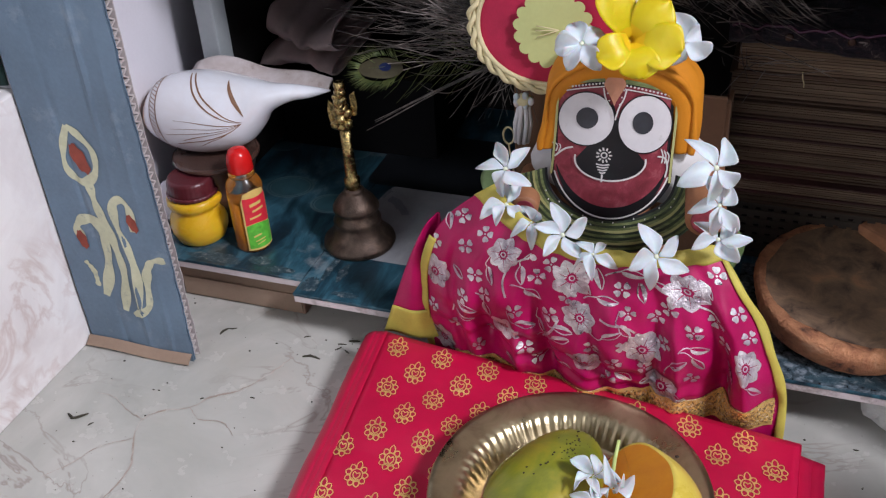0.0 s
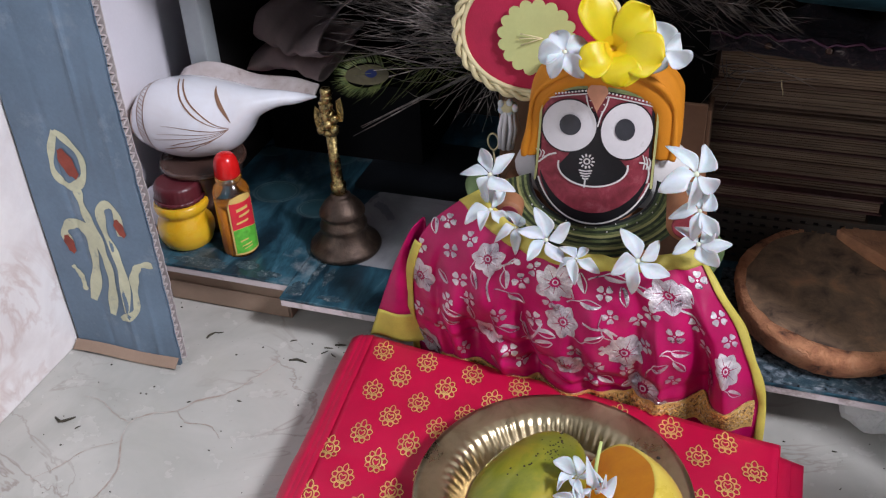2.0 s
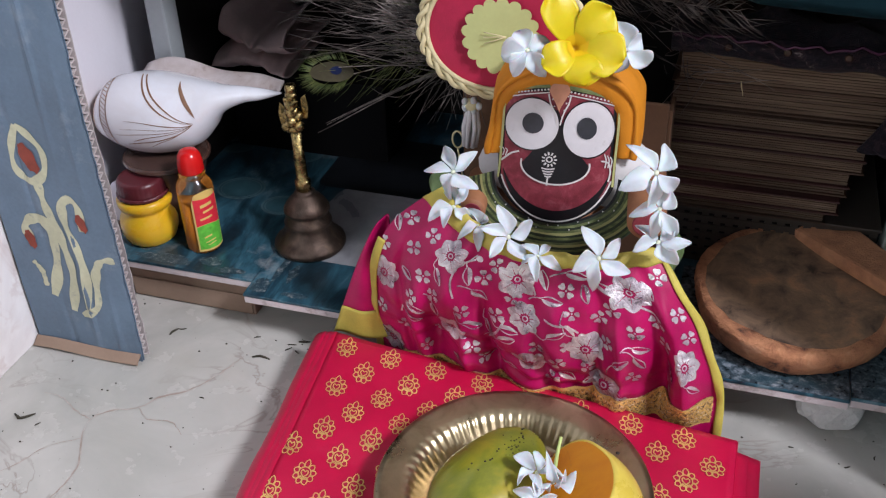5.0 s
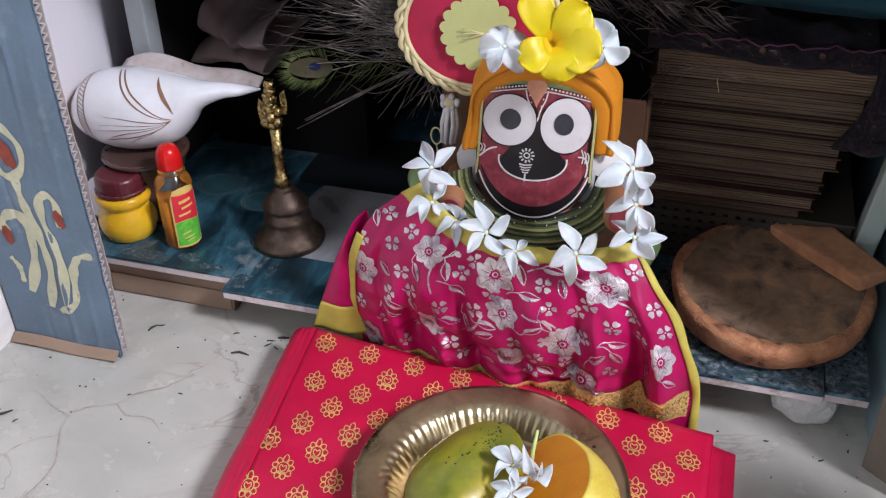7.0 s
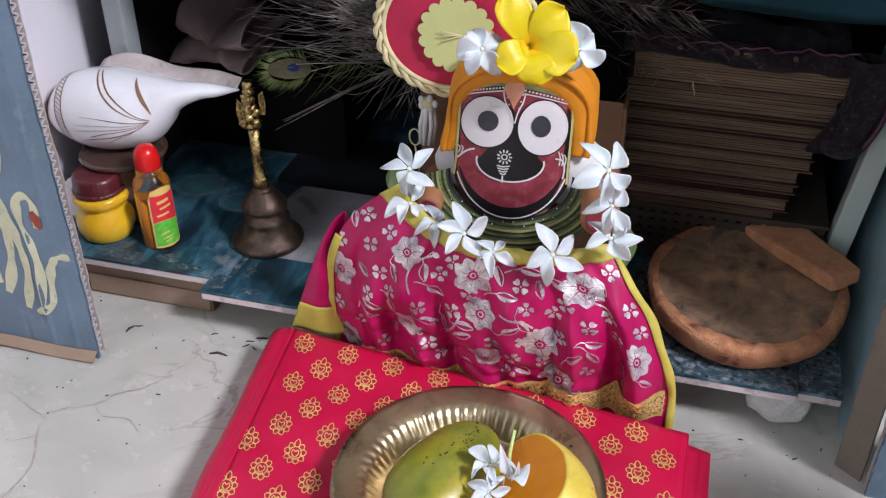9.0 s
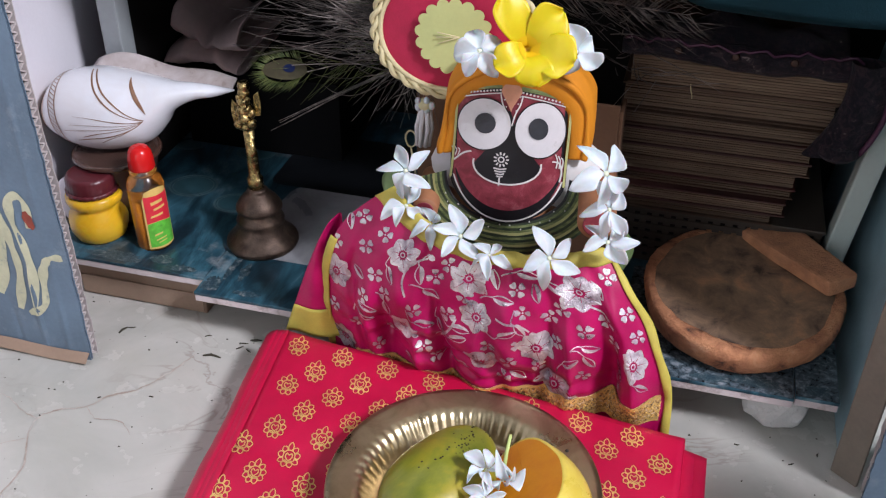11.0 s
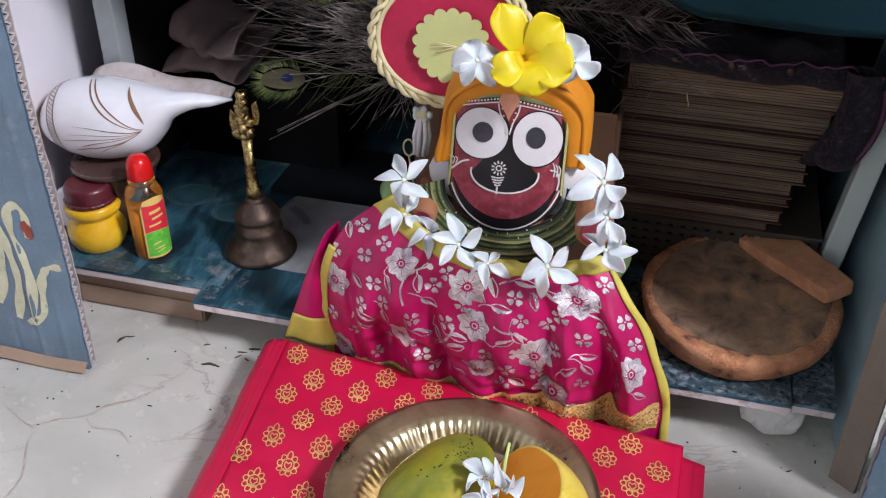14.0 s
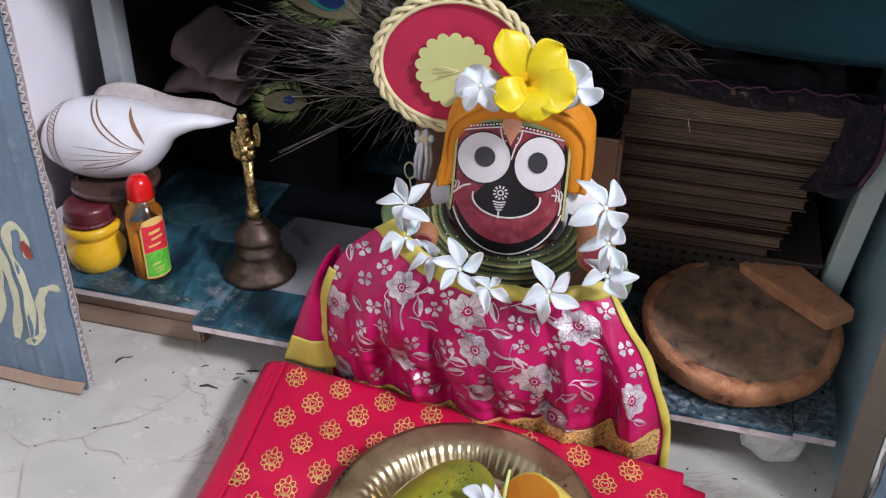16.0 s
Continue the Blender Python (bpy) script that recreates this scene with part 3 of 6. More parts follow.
patch(p, flat(0.0509), (-0.3, 0.83), lambda a: (-0.285 + 0.06 * max(-1, min(1, 1.35 * math.cos(a))), 0.83 + 0.055 * max(-1, min(1, 1.35 * math.sin(a)))), 48, 2)
placed("dark_print", p, M["black_print"], mid_board, "black patch of the print", False)

for name, lo, hi, mat_, lab in (("packing_box", (-0.47, 0.624, 0.0), (-0.345, 0.94, 0.0398), M["card"], "plain brown cardboard box under the shelf board"),
                                ("packing_box", (-0.24, 0.68, 0.0), (0.06, 0.94, 0.0408), M["card"], "brown cardboard box packing up the shelf")):
    t = thing(name, ((lo[0] + hi[0]) / 2, (lo[1] + hi[1]) / 2, 0), lab, "box", "packing boxes")
    placed("carton", boxed(lo, hi, 0.0015), mat_, t, smooth=False)
    placed("flap", boxed((lo[0] + 0.002, lo[1] - 0.0015, 0.002), (hi[0] - 0.002, lo[1] - 0.0004, hi[2] * 0.55), 0.0004), mat_, t, smooth=False)


def chalk_stone(at, size, seed):
    bm = bmesh.new()
    bmesh.ops.create_icosphere(bm, subdivisions=3, radius=1)
    for v in bm.verts:
        q = v.co.copy()
        q *= 1 + 0.28 * noise.noise(q * 1.3 + Vector((seed, 0, 0))) + 0.12 * noise.noise(q * 4 + Vector((seed, 3, 0)))
        v.co = Vector((q.x * size[0], q.y * size[1], max(-0.8, min(0.85, q.z)) * size[2]))
    lowest = min(v.co.z for v in bm.verts)
    for v in bm.verts:
        v.co += Vector((at[0], at[1], at[2] - lowest))
    return part("stone", bm, M["stone"], None, smooth=False)


tagged(chalk_stone((0.146, 0.624, 0.0), (0.024, 0.02, 0.0205), 4), "rough white chalk stone propping the shelf board", "stone")


def crumple(x, z):
    """How far the cardboard face bends out of its plane: shallow waves and a few pressed creases."""
    y = 0.0009 * math.sin(x * 88 + z * 3.2) * math.sin(z * 18) + 0.0008 * noise.noise(Vector((x * 40, z * 22, 2)))
    for c, tilt, deep in ((-0.447, 0.03, 0.0016), (-0.478, -0.02, -0.0012), (-0.427, 0.015, 0.0009)):
        q = (x - c - tilt * (z - 0.15)) / 0.0028
        y -= deep * math.exp(-q * q) * (0.6 + 0.4 * math.sin(z * 31 + c * 100))
    return y


def corrugated(name, x_edge, side, y0, thick, width, height, label):
    """An upright cardboard strip, its open fluted edge at x_edge; side tells on which side of that edge the strip lies."""
    t = thing(name, (x_edge + side * width / 2, y0, 0), label, "cardboard", "shrine side strips")
    xs = sorted((x_edge, x_edge + side * width))
    def liner(ya, yb, mat_, nm, lab):
        bm = bmesh.new()
        def warp(u, v):
            wave = crumple(xs[0] + (xs[1] - xs[0]) * u, v * height)
            ragged = 0.0012 * noise.noise(Vector((0, v * 60, ya * 90)))
            uu = xs[0] + (xs[1] - xs[0]) * u + (ragged if abs((xs[0] + (xs[1] - xs[0]) * u) - x_edge) < 0.004 else 0)
            return (uu, ya + wave, v * height)
        grid(bm, warp, 60, 110, -(yb - ya))
        placed(nm, bm, mat_, t, lab, False)
    liner(y0, y0 + 0.0008, M["card_blue"], "front_liner", "blue-grey painted face of the cardboard")
    liner(y0 + 0.0024, y0 + 0.0034, M["card_blue"], "middle_liner", "")
    liner(y0 + thick, y0 + thick + 0.0008, M["card_edge"], "back_liner", "")
    for ya, yb, pitch, ph in ((y0 + 0.0028, y0 + thick - 0.0009, 0.0072, 0),):
        bm = bmesh.new()
        count = int(height / pitch * 2)
        rows = []
        for k in range(count + 1):
            z = k * pitch / 2 + 0.0008 * noise.noise(Vector((k * 0.7, ph, 3)))
            y = ya if k % 2 else yb
            x0 = x_edge + side * (0.0006 + 0.0012 * (0.5 + noise.noise(Vector((z * 80, ph, 0)))))
            rows.append([bm.verts.new((x0, y, z)), bm.verts.new((x_edge + side * 0.02, y, z)),
                         bm.verts.new((x_edge + side * 0.02, y, z + 0.0015)), bm.verts.new((x0, y, z + 0.0015))])
        for a, b in zip(rows, rows[1:]):
            for k in range(4):
                bm.faces.new((a[k], a[(k + 1) % 4], b[(k + 1) % 4], b[k]))
        placed("fluting", bm, M["card_edge"], t, "wavy paper fluting in the open edge", False)
    # Dark filler block paints the shade between the flutes.
    placed("core", boxed((min(x_edge + side * 0.0075, x_edge + side * (width - 0.003)), y0 + 0.0013, 0.001), (max(x_edge + side * 0.0075, x_edge + side * (width - 0.003)), y0 + thick - 0.0004, height - 0.002)), M["flute_gap_dark"], t, smooth=False)
    return t


left_strip = corrugated("cardboard_strip", -0.411, -1, 0.54, 0.0105, 0.102, 0.62, "blue-grey painted cardboard strip with cream lotus buds")
foot = bmesh.new()
grid(foot, lambda u, v: (-0.514 + 0.103 * u, 0.539 - 0.008 * v, 0.0075 - 0.0058 * v + 0.0008 * math.sin(u * 7)), 14, 3, 0.0012)
placed("foot_flap", foot, M["card"], left_strip, "bare brown bent foot of the cardboard", False)
paint = lambda x, z: Vector((-0.463 + x, 0.5387 + crumple(-0.463 + x, z), z))
strokes = bmesh.new()
brush = lambda w: (lambda k: w * (0.75 + 0.35 * math.sin(k * 9) * math.sin(k * 23) + 0.25 * math.sin(3.1 * k)))
for line, w in (([(-0.004, 0.171), (-0.003, 0.15), (0.003, 0.12), (0.006, 0.086), (-0.004, 0.044)], 0.0085), ([(-0.026, 0.112), (-0.029, 0.125), (-0.019, 0.134), (-0.008, 0.131), (-0.005, 0.113), (-0.009, 0.086), (-0.02, 0.057)], 0.0095), ([(0.026, 0.129), (0.027, 0.15), (0.021, 0.158), (0.013, 0.152), (0.012, 0.134), (0.017, 0.111), (0.018, 0.083), (0.012, 0.049)], 0.0075), ([(0.048, 0.104), (0.035, 0.101), (0.027, 0.085), (0.022, 0.054), (0.004, 0.041)], 0.007), ([(-0.031, 0.091), (-0.025, 0.081), (-0.025, 0.066)], 0.005)):
    ribbon(strokes, paint, line, brush(w), 8)
ribbon(strokes, paint, [(-0.01, 0.219), (-0.019, 0.198), (-0.02, 0.179), (-0.008, 0.17), (0.005, 0.18), (0.008, 0.198), (-0.001, 0.211), (-0.01, 0.219)], brush(0.0065), 8)
placed("bud_painting", strokes, M["cream_paint"], left_strip, "hand-painted cream stalks and buds", False)
for c, rx, ry, ln in (((-0.006, 0.191), 0.0065, 0.0135, 20), ((0.027, 0.137), 0.004, 0.0085, 15), ((-0.027, 0.113), 0.0045, 0.009, 10)):
    bm = bmesh.new()
    o = oval(0, 0, rx, ry, ln)
    patch(bm, lambda u, v: paint(u, v) + Vector((0, -0.0003, 0)), c, lambda a: (c[0] + o(a)[0] * (1 + 0.12 * math.sin(5 * a)), c[1] + o(a)[1] * (1 + 0.1 * math.sin(7 * a))), 24, 2)
    placed("bud_heart", bm, M["rust_paint"], left_strip, "rust-red painted bud centre", False)
right_strip = corrugated("cardboard_strip", 0.2085, 1, 0.551, 0.0105, 0.1, 0.42, "blue-grey cardboard strip with a torn fluted edge")
placed("side_return", boxed((0.0, 0.0, 0.0), (0.0032, 0.022, 0.42), 0.001, pose(0.2055, 0.5635, 0, 0, 0, 52)), M["card_grey"], right_strip, "bare grey-brown folded side of the cardboard", False)

# ---- left shelf: conch, cup, jar, bottle, bell ----
cup = thing("cup", (-0.45, 0.688, 0.0496), "brown glazed cup carrying the conch", "cup")
cup_at = pose(-0.45, 0.688, 0.0497) @ Matrix.Diagonal((1, 1, 1.09, 1)) @ pose(0, 0, -0.0497)
placed("bowl", lathed([(0.0, 0.0497), (0.022, 0.0497), (0.024, 0.056), (0.03, 0.085), (0.036, 0.108), (0.0385, 0.113), (0.037, 0.1135), (0.0345, 0.108), (0.02, 0.07), (0, 0.066)], 48, cup_at), M["cup"], cup)
placed("rim", lathed([(0.0365, 0.1105), (0.0395, 0.1105), (0.04, 0.113), (0.0385, 0.115), (0.0362, 0.1145)], 48, cup_at), M["cup"], cup)


def conch_shell():
    t = thing("conch", (-0.45, 0.69, 0.113), "polished white conch shell with brown incised lines resting on a cup", "shell")
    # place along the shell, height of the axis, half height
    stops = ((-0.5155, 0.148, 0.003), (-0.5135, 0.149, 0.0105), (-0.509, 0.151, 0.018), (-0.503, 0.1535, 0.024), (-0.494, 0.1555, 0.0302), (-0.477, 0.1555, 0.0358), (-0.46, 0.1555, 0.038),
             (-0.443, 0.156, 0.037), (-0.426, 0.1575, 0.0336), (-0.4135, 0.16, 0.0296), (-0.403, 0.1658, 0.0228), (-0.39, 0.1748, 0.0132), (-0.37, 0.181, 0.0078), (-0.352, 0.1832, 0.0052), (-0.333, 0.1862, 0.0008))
    n = len(stops) - 1
    def at(u):
        x = min(max(u, 0.0), 1.0) * n
        i = min(int(x), n - 1)
        p0, p1, p2, p3 = (Vector(stops[max(0, min(n, j))]) for j in (i - 1, i, i + 1, i + 2))
        k = x - i
        return 0.5 * (2 * p1 + (p2 - p0) * k + (2 * p0 - 5 * p1 + 4 * p2 - p3) * k * k + (3 * p1 - p0 - 3 * p2 + p3) * k ** 3)
    def shell(u, a, off=0.0):
        """u from the spire to the tip, a round the shell, 0 to the back, a quarter turn up."""
        c = at(u)
        r = c.z * (1 + 0.02 * math.cos(a - 4.2 + 5 * u)) + off
        groove = 0.0045 * math.exp(-((u - 0.66) / 0.07) ** 2) * max(0.0, math.cos(a - 2.75)) ** 4
        r = max(0.0004, r - groove)
        return Vector((c.x + 0.06 * r * math.cos(a), 0.69 + 0.012 * u + 1.02 * r * math.cos(a), c.y + 0.98 * r * math.sin(a)))
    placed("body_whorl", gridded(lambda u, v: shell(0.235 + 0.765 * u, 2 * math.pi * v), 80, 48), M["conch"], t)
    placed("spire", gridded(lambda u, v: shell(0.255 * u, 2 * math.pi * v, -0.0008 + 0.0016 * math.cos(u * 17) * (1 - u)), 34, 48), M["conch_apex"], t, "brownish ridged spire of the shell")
    on = lambda u, a: shell(u, a, 0.0004)
    lines = bmesh.new()
    thin = lambda w: (lambda k: w * (0.3 + 0.7 * math.sin(math.pi * min(1, k * 0.9 + 0.1))))
    for u1, a1, u2, a2, w in ((0.415, 2.9, 0.54, 3.0, 0.012), (0.395, 3.12, 0.53, 3.12, 0.01), (0.37, 3.3, 0.52, 3.22, 0.014), (0.44, 3.42, 0.54, 3.3, 0.018), (0.41, 3.55, 0.52, 3.45, 0.026), (0.5, 3.62, 0.58, 3.45, 0.012)):
        ribbon(lines, on, [(0.685, 3.3), (0.62, (a2 + 3.3) / 2), (u2, a2), ((u1 + u2) / 2, (a1 + a2) / 2 - 0.03), (u1, a1)], thin(w), 6)
    for k in range(2):
        ribbon(lines, on, [(0.425 + 0.016 * k, 1.62), (0.45 + 0.02 * k, 1.95), (0.485 + 0.026 * k, 2.3), (0.545 + 0.03 * k, 2.68), (0.62 + 0.014 * k, 3.0), (0.69, 3.28)], thin(0.008), 8)
    band_at = lambda q, a: (q + 0.022 * (a - 1.2), a)
    for k in range(26):
        a = 0.9 + k * 0.12
        ribbon(lines, on, [band_at(0.268, a), band_at(0.296, a + 0.13)], 0.0055, 2)
    for q in (0.266, 0.298):
        ribbon(lines, on, [band_at(q, 0.7 + 0.2 * k) for k in range(18)], 0.0045, 2)
    placed("incised_line", lines, M["conch_line"], t, "fine brown incised lines", False)
    slit = bmesh.new()
    ribbon(slit, lambda u, v: shell(u, v, 0.0005), [(0.58, 1.7), (0.6, 1.95), (0.635, 2.3), (0.675, 2.75), (0.7, 3.1)], lambda k: 0.002 + 0.02 * math.sin(math.pi * k) ** 1.4, 8)
    placed("mouth_slit", slit, M["conch_line"], t, "brown slit of the shell's mouth", False)
    flare = bmesh.new()
    def lip(u, v):
        p = shell(0.36 + 0.58 * u, 1.25)
        return p + Vector((0.01 * u, 0.006 + 0.012 * v, (0.0055 * math.sin(math.pi * min(1, u * 1.05)) ** 0.8 + 0.0025 * math.sin(9 * u)) * v - 0.004 * (1 - v)))
    grid(flare, lip, 30, 8, 0.0022)
    placed("lip", flare, M["conch_lip"], t, "flaring shell lip, grey-brown in tone")


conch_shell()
pebble = bmesh.new()
blob(pebble, pose(-0.484, 0.662, 0.0747), (0.02, 0.012, 0.025), rough=0.08)
tagged(part("small_cup", pebble, M["white_plastic"], None, smooth=True), "small white rounded pot standing behind the yellow jar", "pot")

jar = thing("jar", (-0.449, 0.651, 0.0496), "small yellow plastic jar with a maroon screw lid", "jar")
jar_at = pose(-0.457, 0.651, 0.0497)
placed("body", lathed([(0, 0), (0.019, 0), (0.0225, 0.003), (0.0255, 0.011), (0.0262, 0.018), (0.0245, 0.026), (0.0205, 0.032), (0.02, 0.0345), (0.0236, 0.037), (0.0248, 0.0405), (0.0245, 0.0445), (0.0225, 0.0465), (0.0, 0.047)], 56, jar_at), M["jar"], jar)
placed("lid", lathed([(0.0, 0.047), (0.0205, 0.0472), (0.0218, 0.049), (0.0212, 0.0615), (0.0198, 0.0645), (0.0175, 0.065), (0.0, 0.0642)], 96, jar_at, lambda a, z: 1 + (0.012 * math.cos(32 * a) if 0.048 < z < 0.064 else 0)), M["maroon_lid"], jar, "ribbed maroon screw lid")
placed("lid_skirt", lathed([(0.0212, 0.0478), (0.0228, 0.048), (0.0228, 0.051), (0.0214, 0.0515)], 120, jar_at, lambda a, z: 1 + 0.02 * (math.sin(24 * a) > 0)), M["maroon_lid"], jar)

bottle = thing("bottle", (-0.397, 0.647, 0.0496), "small amber oil bottle with a red domed cap", "bottle")
bottle_at = pose(-0.402, 0.65, 0.0497)
placed("oil", lathed([(0, 0.0012), (0.0132, 0.0012), (0.0145, 0.004), (0.0148, 0.05), (0, 0.05)], 40, bottle_at), M["oil"], bottle, "amber liquid filling the bottle")
placed("flask", lathed([(0, 0), (0.0138, 0), (0.0156, 0.003), (0.016, 0.03), (0.016, 0.064), (0.0142, 0.0685), (0.0108, 0.0725), (0.01, 0.0738), (0.0116, 0.0745), (0.0116, 0.0765), (0.01, 0.0772), (0.01, 0.0784), (0, 0.0784)], 48, bottle_at), M["clear"], bottle, "clear plastic flask").visible_shadow = False
placed("cap", lathed([(0.0, 0.0785), (0.0108, 0.0787), (0.0114, 0.08), (0.011, 0.0885), (0.0099, 0.0942), (0.0075, 0.0982), (0.004, 0.1), (0, 0.1004)], 40, bottle_at), M["red_cap"], bottle, "red domed cap")
def around(u, v, off=0.0166):
    return bottle_at @ Vector((off * math.cos(u), off * math.sin(u), v))
lab = placed("label", gridded(lambda u, v: around(-1.35 + 1.75 * u, 0.004 + 0.055 * v, 0.01625) if v < 1 else around(-1.15 + 1.3 * u, 0.062 + 0.003 * math.sin(math.pi * u), 0.01625), 20, 10), M["label_gold"], bottle, "printed label with a gilt edge")
placed("upper_field", gridded(lambda u, v: around(-1.25 + 1.55 * u, 0.03 + 0.0275 * v + 0.002 * math.sin(4 * u) * (1 - v), 0.0164), 20, 6), M["label_red"], lab, "red field of the label")
placed("lower_field", gridded(lambda u, v: around(-1.25 + 1.55 * u, 0.006 + 0.0235 * v + 0.002 * math.sin(4 * u) * v, 0.0164), 20, 6), M["label_green"], lab, "green field of the label")
marks = bmesh.new()
for k, (u0, u1, v0, w) in enumerate(((-1.5, -0.8, 0.05, 0.003), (-1.4, -0.7, 0.044, 0.0022), (-1.6, -0.9, 0.037, 0.002), (-1.5, -0.9, 0.013, 0.0012), (-1.4, -0.9, 0.01, 0.001), (-1.55, -1.1, 0.018, 0.0016))):
    ribbon(marks, lambda u, v: around(u + 0.6, v, 0.0165), [(u0, v0), ((u0 + u1) / 2, v0 + 0.001), (u1, v0 + 0.0015)], w, 4)
placed("lettering_bar", marks, M["label_gold"], lab, "pale lettering shown as bars", False)


def hand_bell():
    t = thing("hand_bell", (-0.309, 0.677, 0.0505), "tarnished bronze hand bell with a winged brass finial", "bell")
    at = pose(-0.309, 0.677, 0.0506)
    placed("dome", lathed([(0.0, 0.003), (0.0285, 0.001), (0.031, 0.0), (0.0325, 0.003), (0.0318, 0.006), (0.029, 0.0085), (0.0245, 0.0135), (0.0212, 0.0205), (0.0204, 0.0245), (0.0214, 0.026), (0.0202, 0.028),
                             (0.0186, 0.034), (0.018, 0.036), (0.0205, 0.0375), (0.0203, 0.04), (0.0178, 0.0445), (0.0142, 0.049), (0.0105, 0.0525), (0.0088, 0.054), (0.0092, 0.0555), (0.0072, 0.0575), (0.0, 0.0585)], 56, at), M["bell_dark"], t, "dark ringed bell mouth")
    placed("handle", lathed([(0.0, 0.057), (0.0068, 0.057), (0.007, 0.067), (0.0052, 0.0685), (0.0049, 0.09), (0.0052, 0.0905), (0.0046, 0.0918), (0.0046, 0.117), (0.0, 0.117)], 24, at @ pose(0.0005, 0, 0, 0, -1.2, 0)), M["bell_gold"], t, "slim brass handle")
    fin = bmesh.new()
    tip = at @ pose(-0.002, 0, 0.1145) @ Matrix.Scale(0.92, 4)
    blob(fin, tip @ pose(0, 0, 0.004), (0.0085, 0.008, 0.006), 16, 10)
    for dx, dy, dz, r in ((-0.006, -0.004, 0.006, 0.0052), (0.006, -0.004, 0.008, 0.005), (0, -0.005, 0.013, 0.006), (-0.005, -0.003, 0.017, 0.0045), (0.006, -0.003, 0.018, 0.0045), (0, -0.002, 0.021, 0.0072), (0, -0.004, 0.0285, 0.0062), (0, -0.001, 0.036, 0.0058), (-0.004, -0.004, 0.033, 0.003), (0.0045, -0.004, 0.032, 0.003), (0.002, -0.007, 0.026, 0.003), (-0.003, -0.007, 0.01, 0.003)):
        blob(fin, tip @ pose(dx, dy, dz), (r, r, r), 14, 8, 0.12, 300)
    lathe(fin, [(0, 0.038), (0.0055, 0.038), (0.0052, 0.0405), (0.0058, 0.0425), (0.0052, 0.0465), (0.0, 0.0475)], 20, tip)
    placed("finial", fin, M["bell_gold"], t, "cast brass finial, plain and lumpy")
    for s, lo, hi, yaw in ((-1, 0.004, 0.024, 20), (1, 0.014, 0.034, -20)):
        w = bmesh.new()
        base = tip @ pose(0.0075 * s, 0.001, 0, 0, 0, yaw)
        grid(w, lambda u, v: base @ Vector((s * (0.0005 + 0.0062 * u * (0.7 + 0.3 * math.sin(math.pi * v))), 0.002 * u, lo + (hi - lo) * v + 0.004 * u * v)), 4, 8, 0.0016)
        placed("wing", w, M["bell_gold"], t, "small brass wing", False)


hand_bell()

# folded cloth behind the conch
# Made-up support for the cloth, its colour standing in for shade.
carton = thing("added_support", (-0.4, 0.88, 0.0496), "added box under the folded cloth, near black like the shade around it", "box")
placed("carton", boxed((-0.46, 0.835, 0.0498), (-0.29, 0.96, 0.135), 0.002), M["carton_shade_black"], carton, smooth=False)
placed("lid_flap", boxed((-0.46, 0.832, 0.1352), (-0.29, 0.96, 0.1375), 0.0005), M["carton_shade_black"], carton, smooth=False)
bundle = thing("folded_cloth", (-0.4, 0.86, 0.1378), "dusty pink cloth folded in loose layers on an added box", "cloth")
for k, (x0, x1, y0, y1, z0, h) in enumerate(((-0.47, -0.392, 0.815, 0.93, 0.139, 0.022), (-0.462, -0.385, 0.822, 0.93, 0.163, 0.03))):
    def layer(u, v, k=k, x0=x0, x1=x1, y0=y0, y1=y1, z0=z0, h=h):
        """One fold: a sheet that goes back, turns over its front edge and comes home on top."""
        a = math.pi * (v - 0.5)
        q = max(0.0, 1 - abs(v - 0.5) * 3.2)
        y = y0 + (abs(v - 0.5) * 2) ** 1.3 * (y1 - y0) + 0.008 * math.sin(3.3 * u + 1.7 * k)
        z = z0 + h * (0.5 + 0.5 * math.sin(max(-1.57, min(1.57, a * 3.2)))) * (0.8 + 0.3 * math.sin(5 * u + 2 * k)) + 0.0025 * math.sin(3.1 * u + 2.2 * k) + 0.004 * noise.noise(Vector((u * 7, v * 4, k * 5.0)))
        return (x0 + (x1 - x0) * u + 0.004 * math.sin(4 * v + k), y, z + 0.0006 * math.sin(17 * u + 5 * v))
    placed("fold", gridded(layer, 40, 30, 0.002), M["bundle"], bundle)

# ---- right shelf ----
disc = thing("terracotta_griddle", (0.11, 0.676, 0.0505), "round soot-stained terracotta griddle stone lying on the shelf", "stone")
disc_at = Matrix.Translation((0.1085, 0.679, 0.0572)) @ pose(0, 0, 0, 4.5, 0.5, 0)
chip = lambda a, z: 1 + 0.012 * math.sin(3 * a + 1) + 0.008 * math.sin(7 * a) + 0.012 * noise.noise(Vector((9 * math.cos(a), 9 * math.sin(a), z * 120))) + 0.008 * noise.noise(Vector((25 * math.cos(a), 25 * math.sin(a), z * 260)))
placed("rim", lathed([(0.0, 0.0), (0.068, 0.0), (0.0725, 0.0025), (0.0755, 0.007), (0.077, 0.013), (0.0785, 0.018), (0.0788, 0.0225), (0.078, 0.0255), (0.0762, 0.0272), (0.0735, 0.0278), (0.07, 0.0274), (0.0, 0.0262)], 180, disc_at, chip), M["disc_rim"], disc, "chipped orange terracotta edge")
top = bmesh.new()
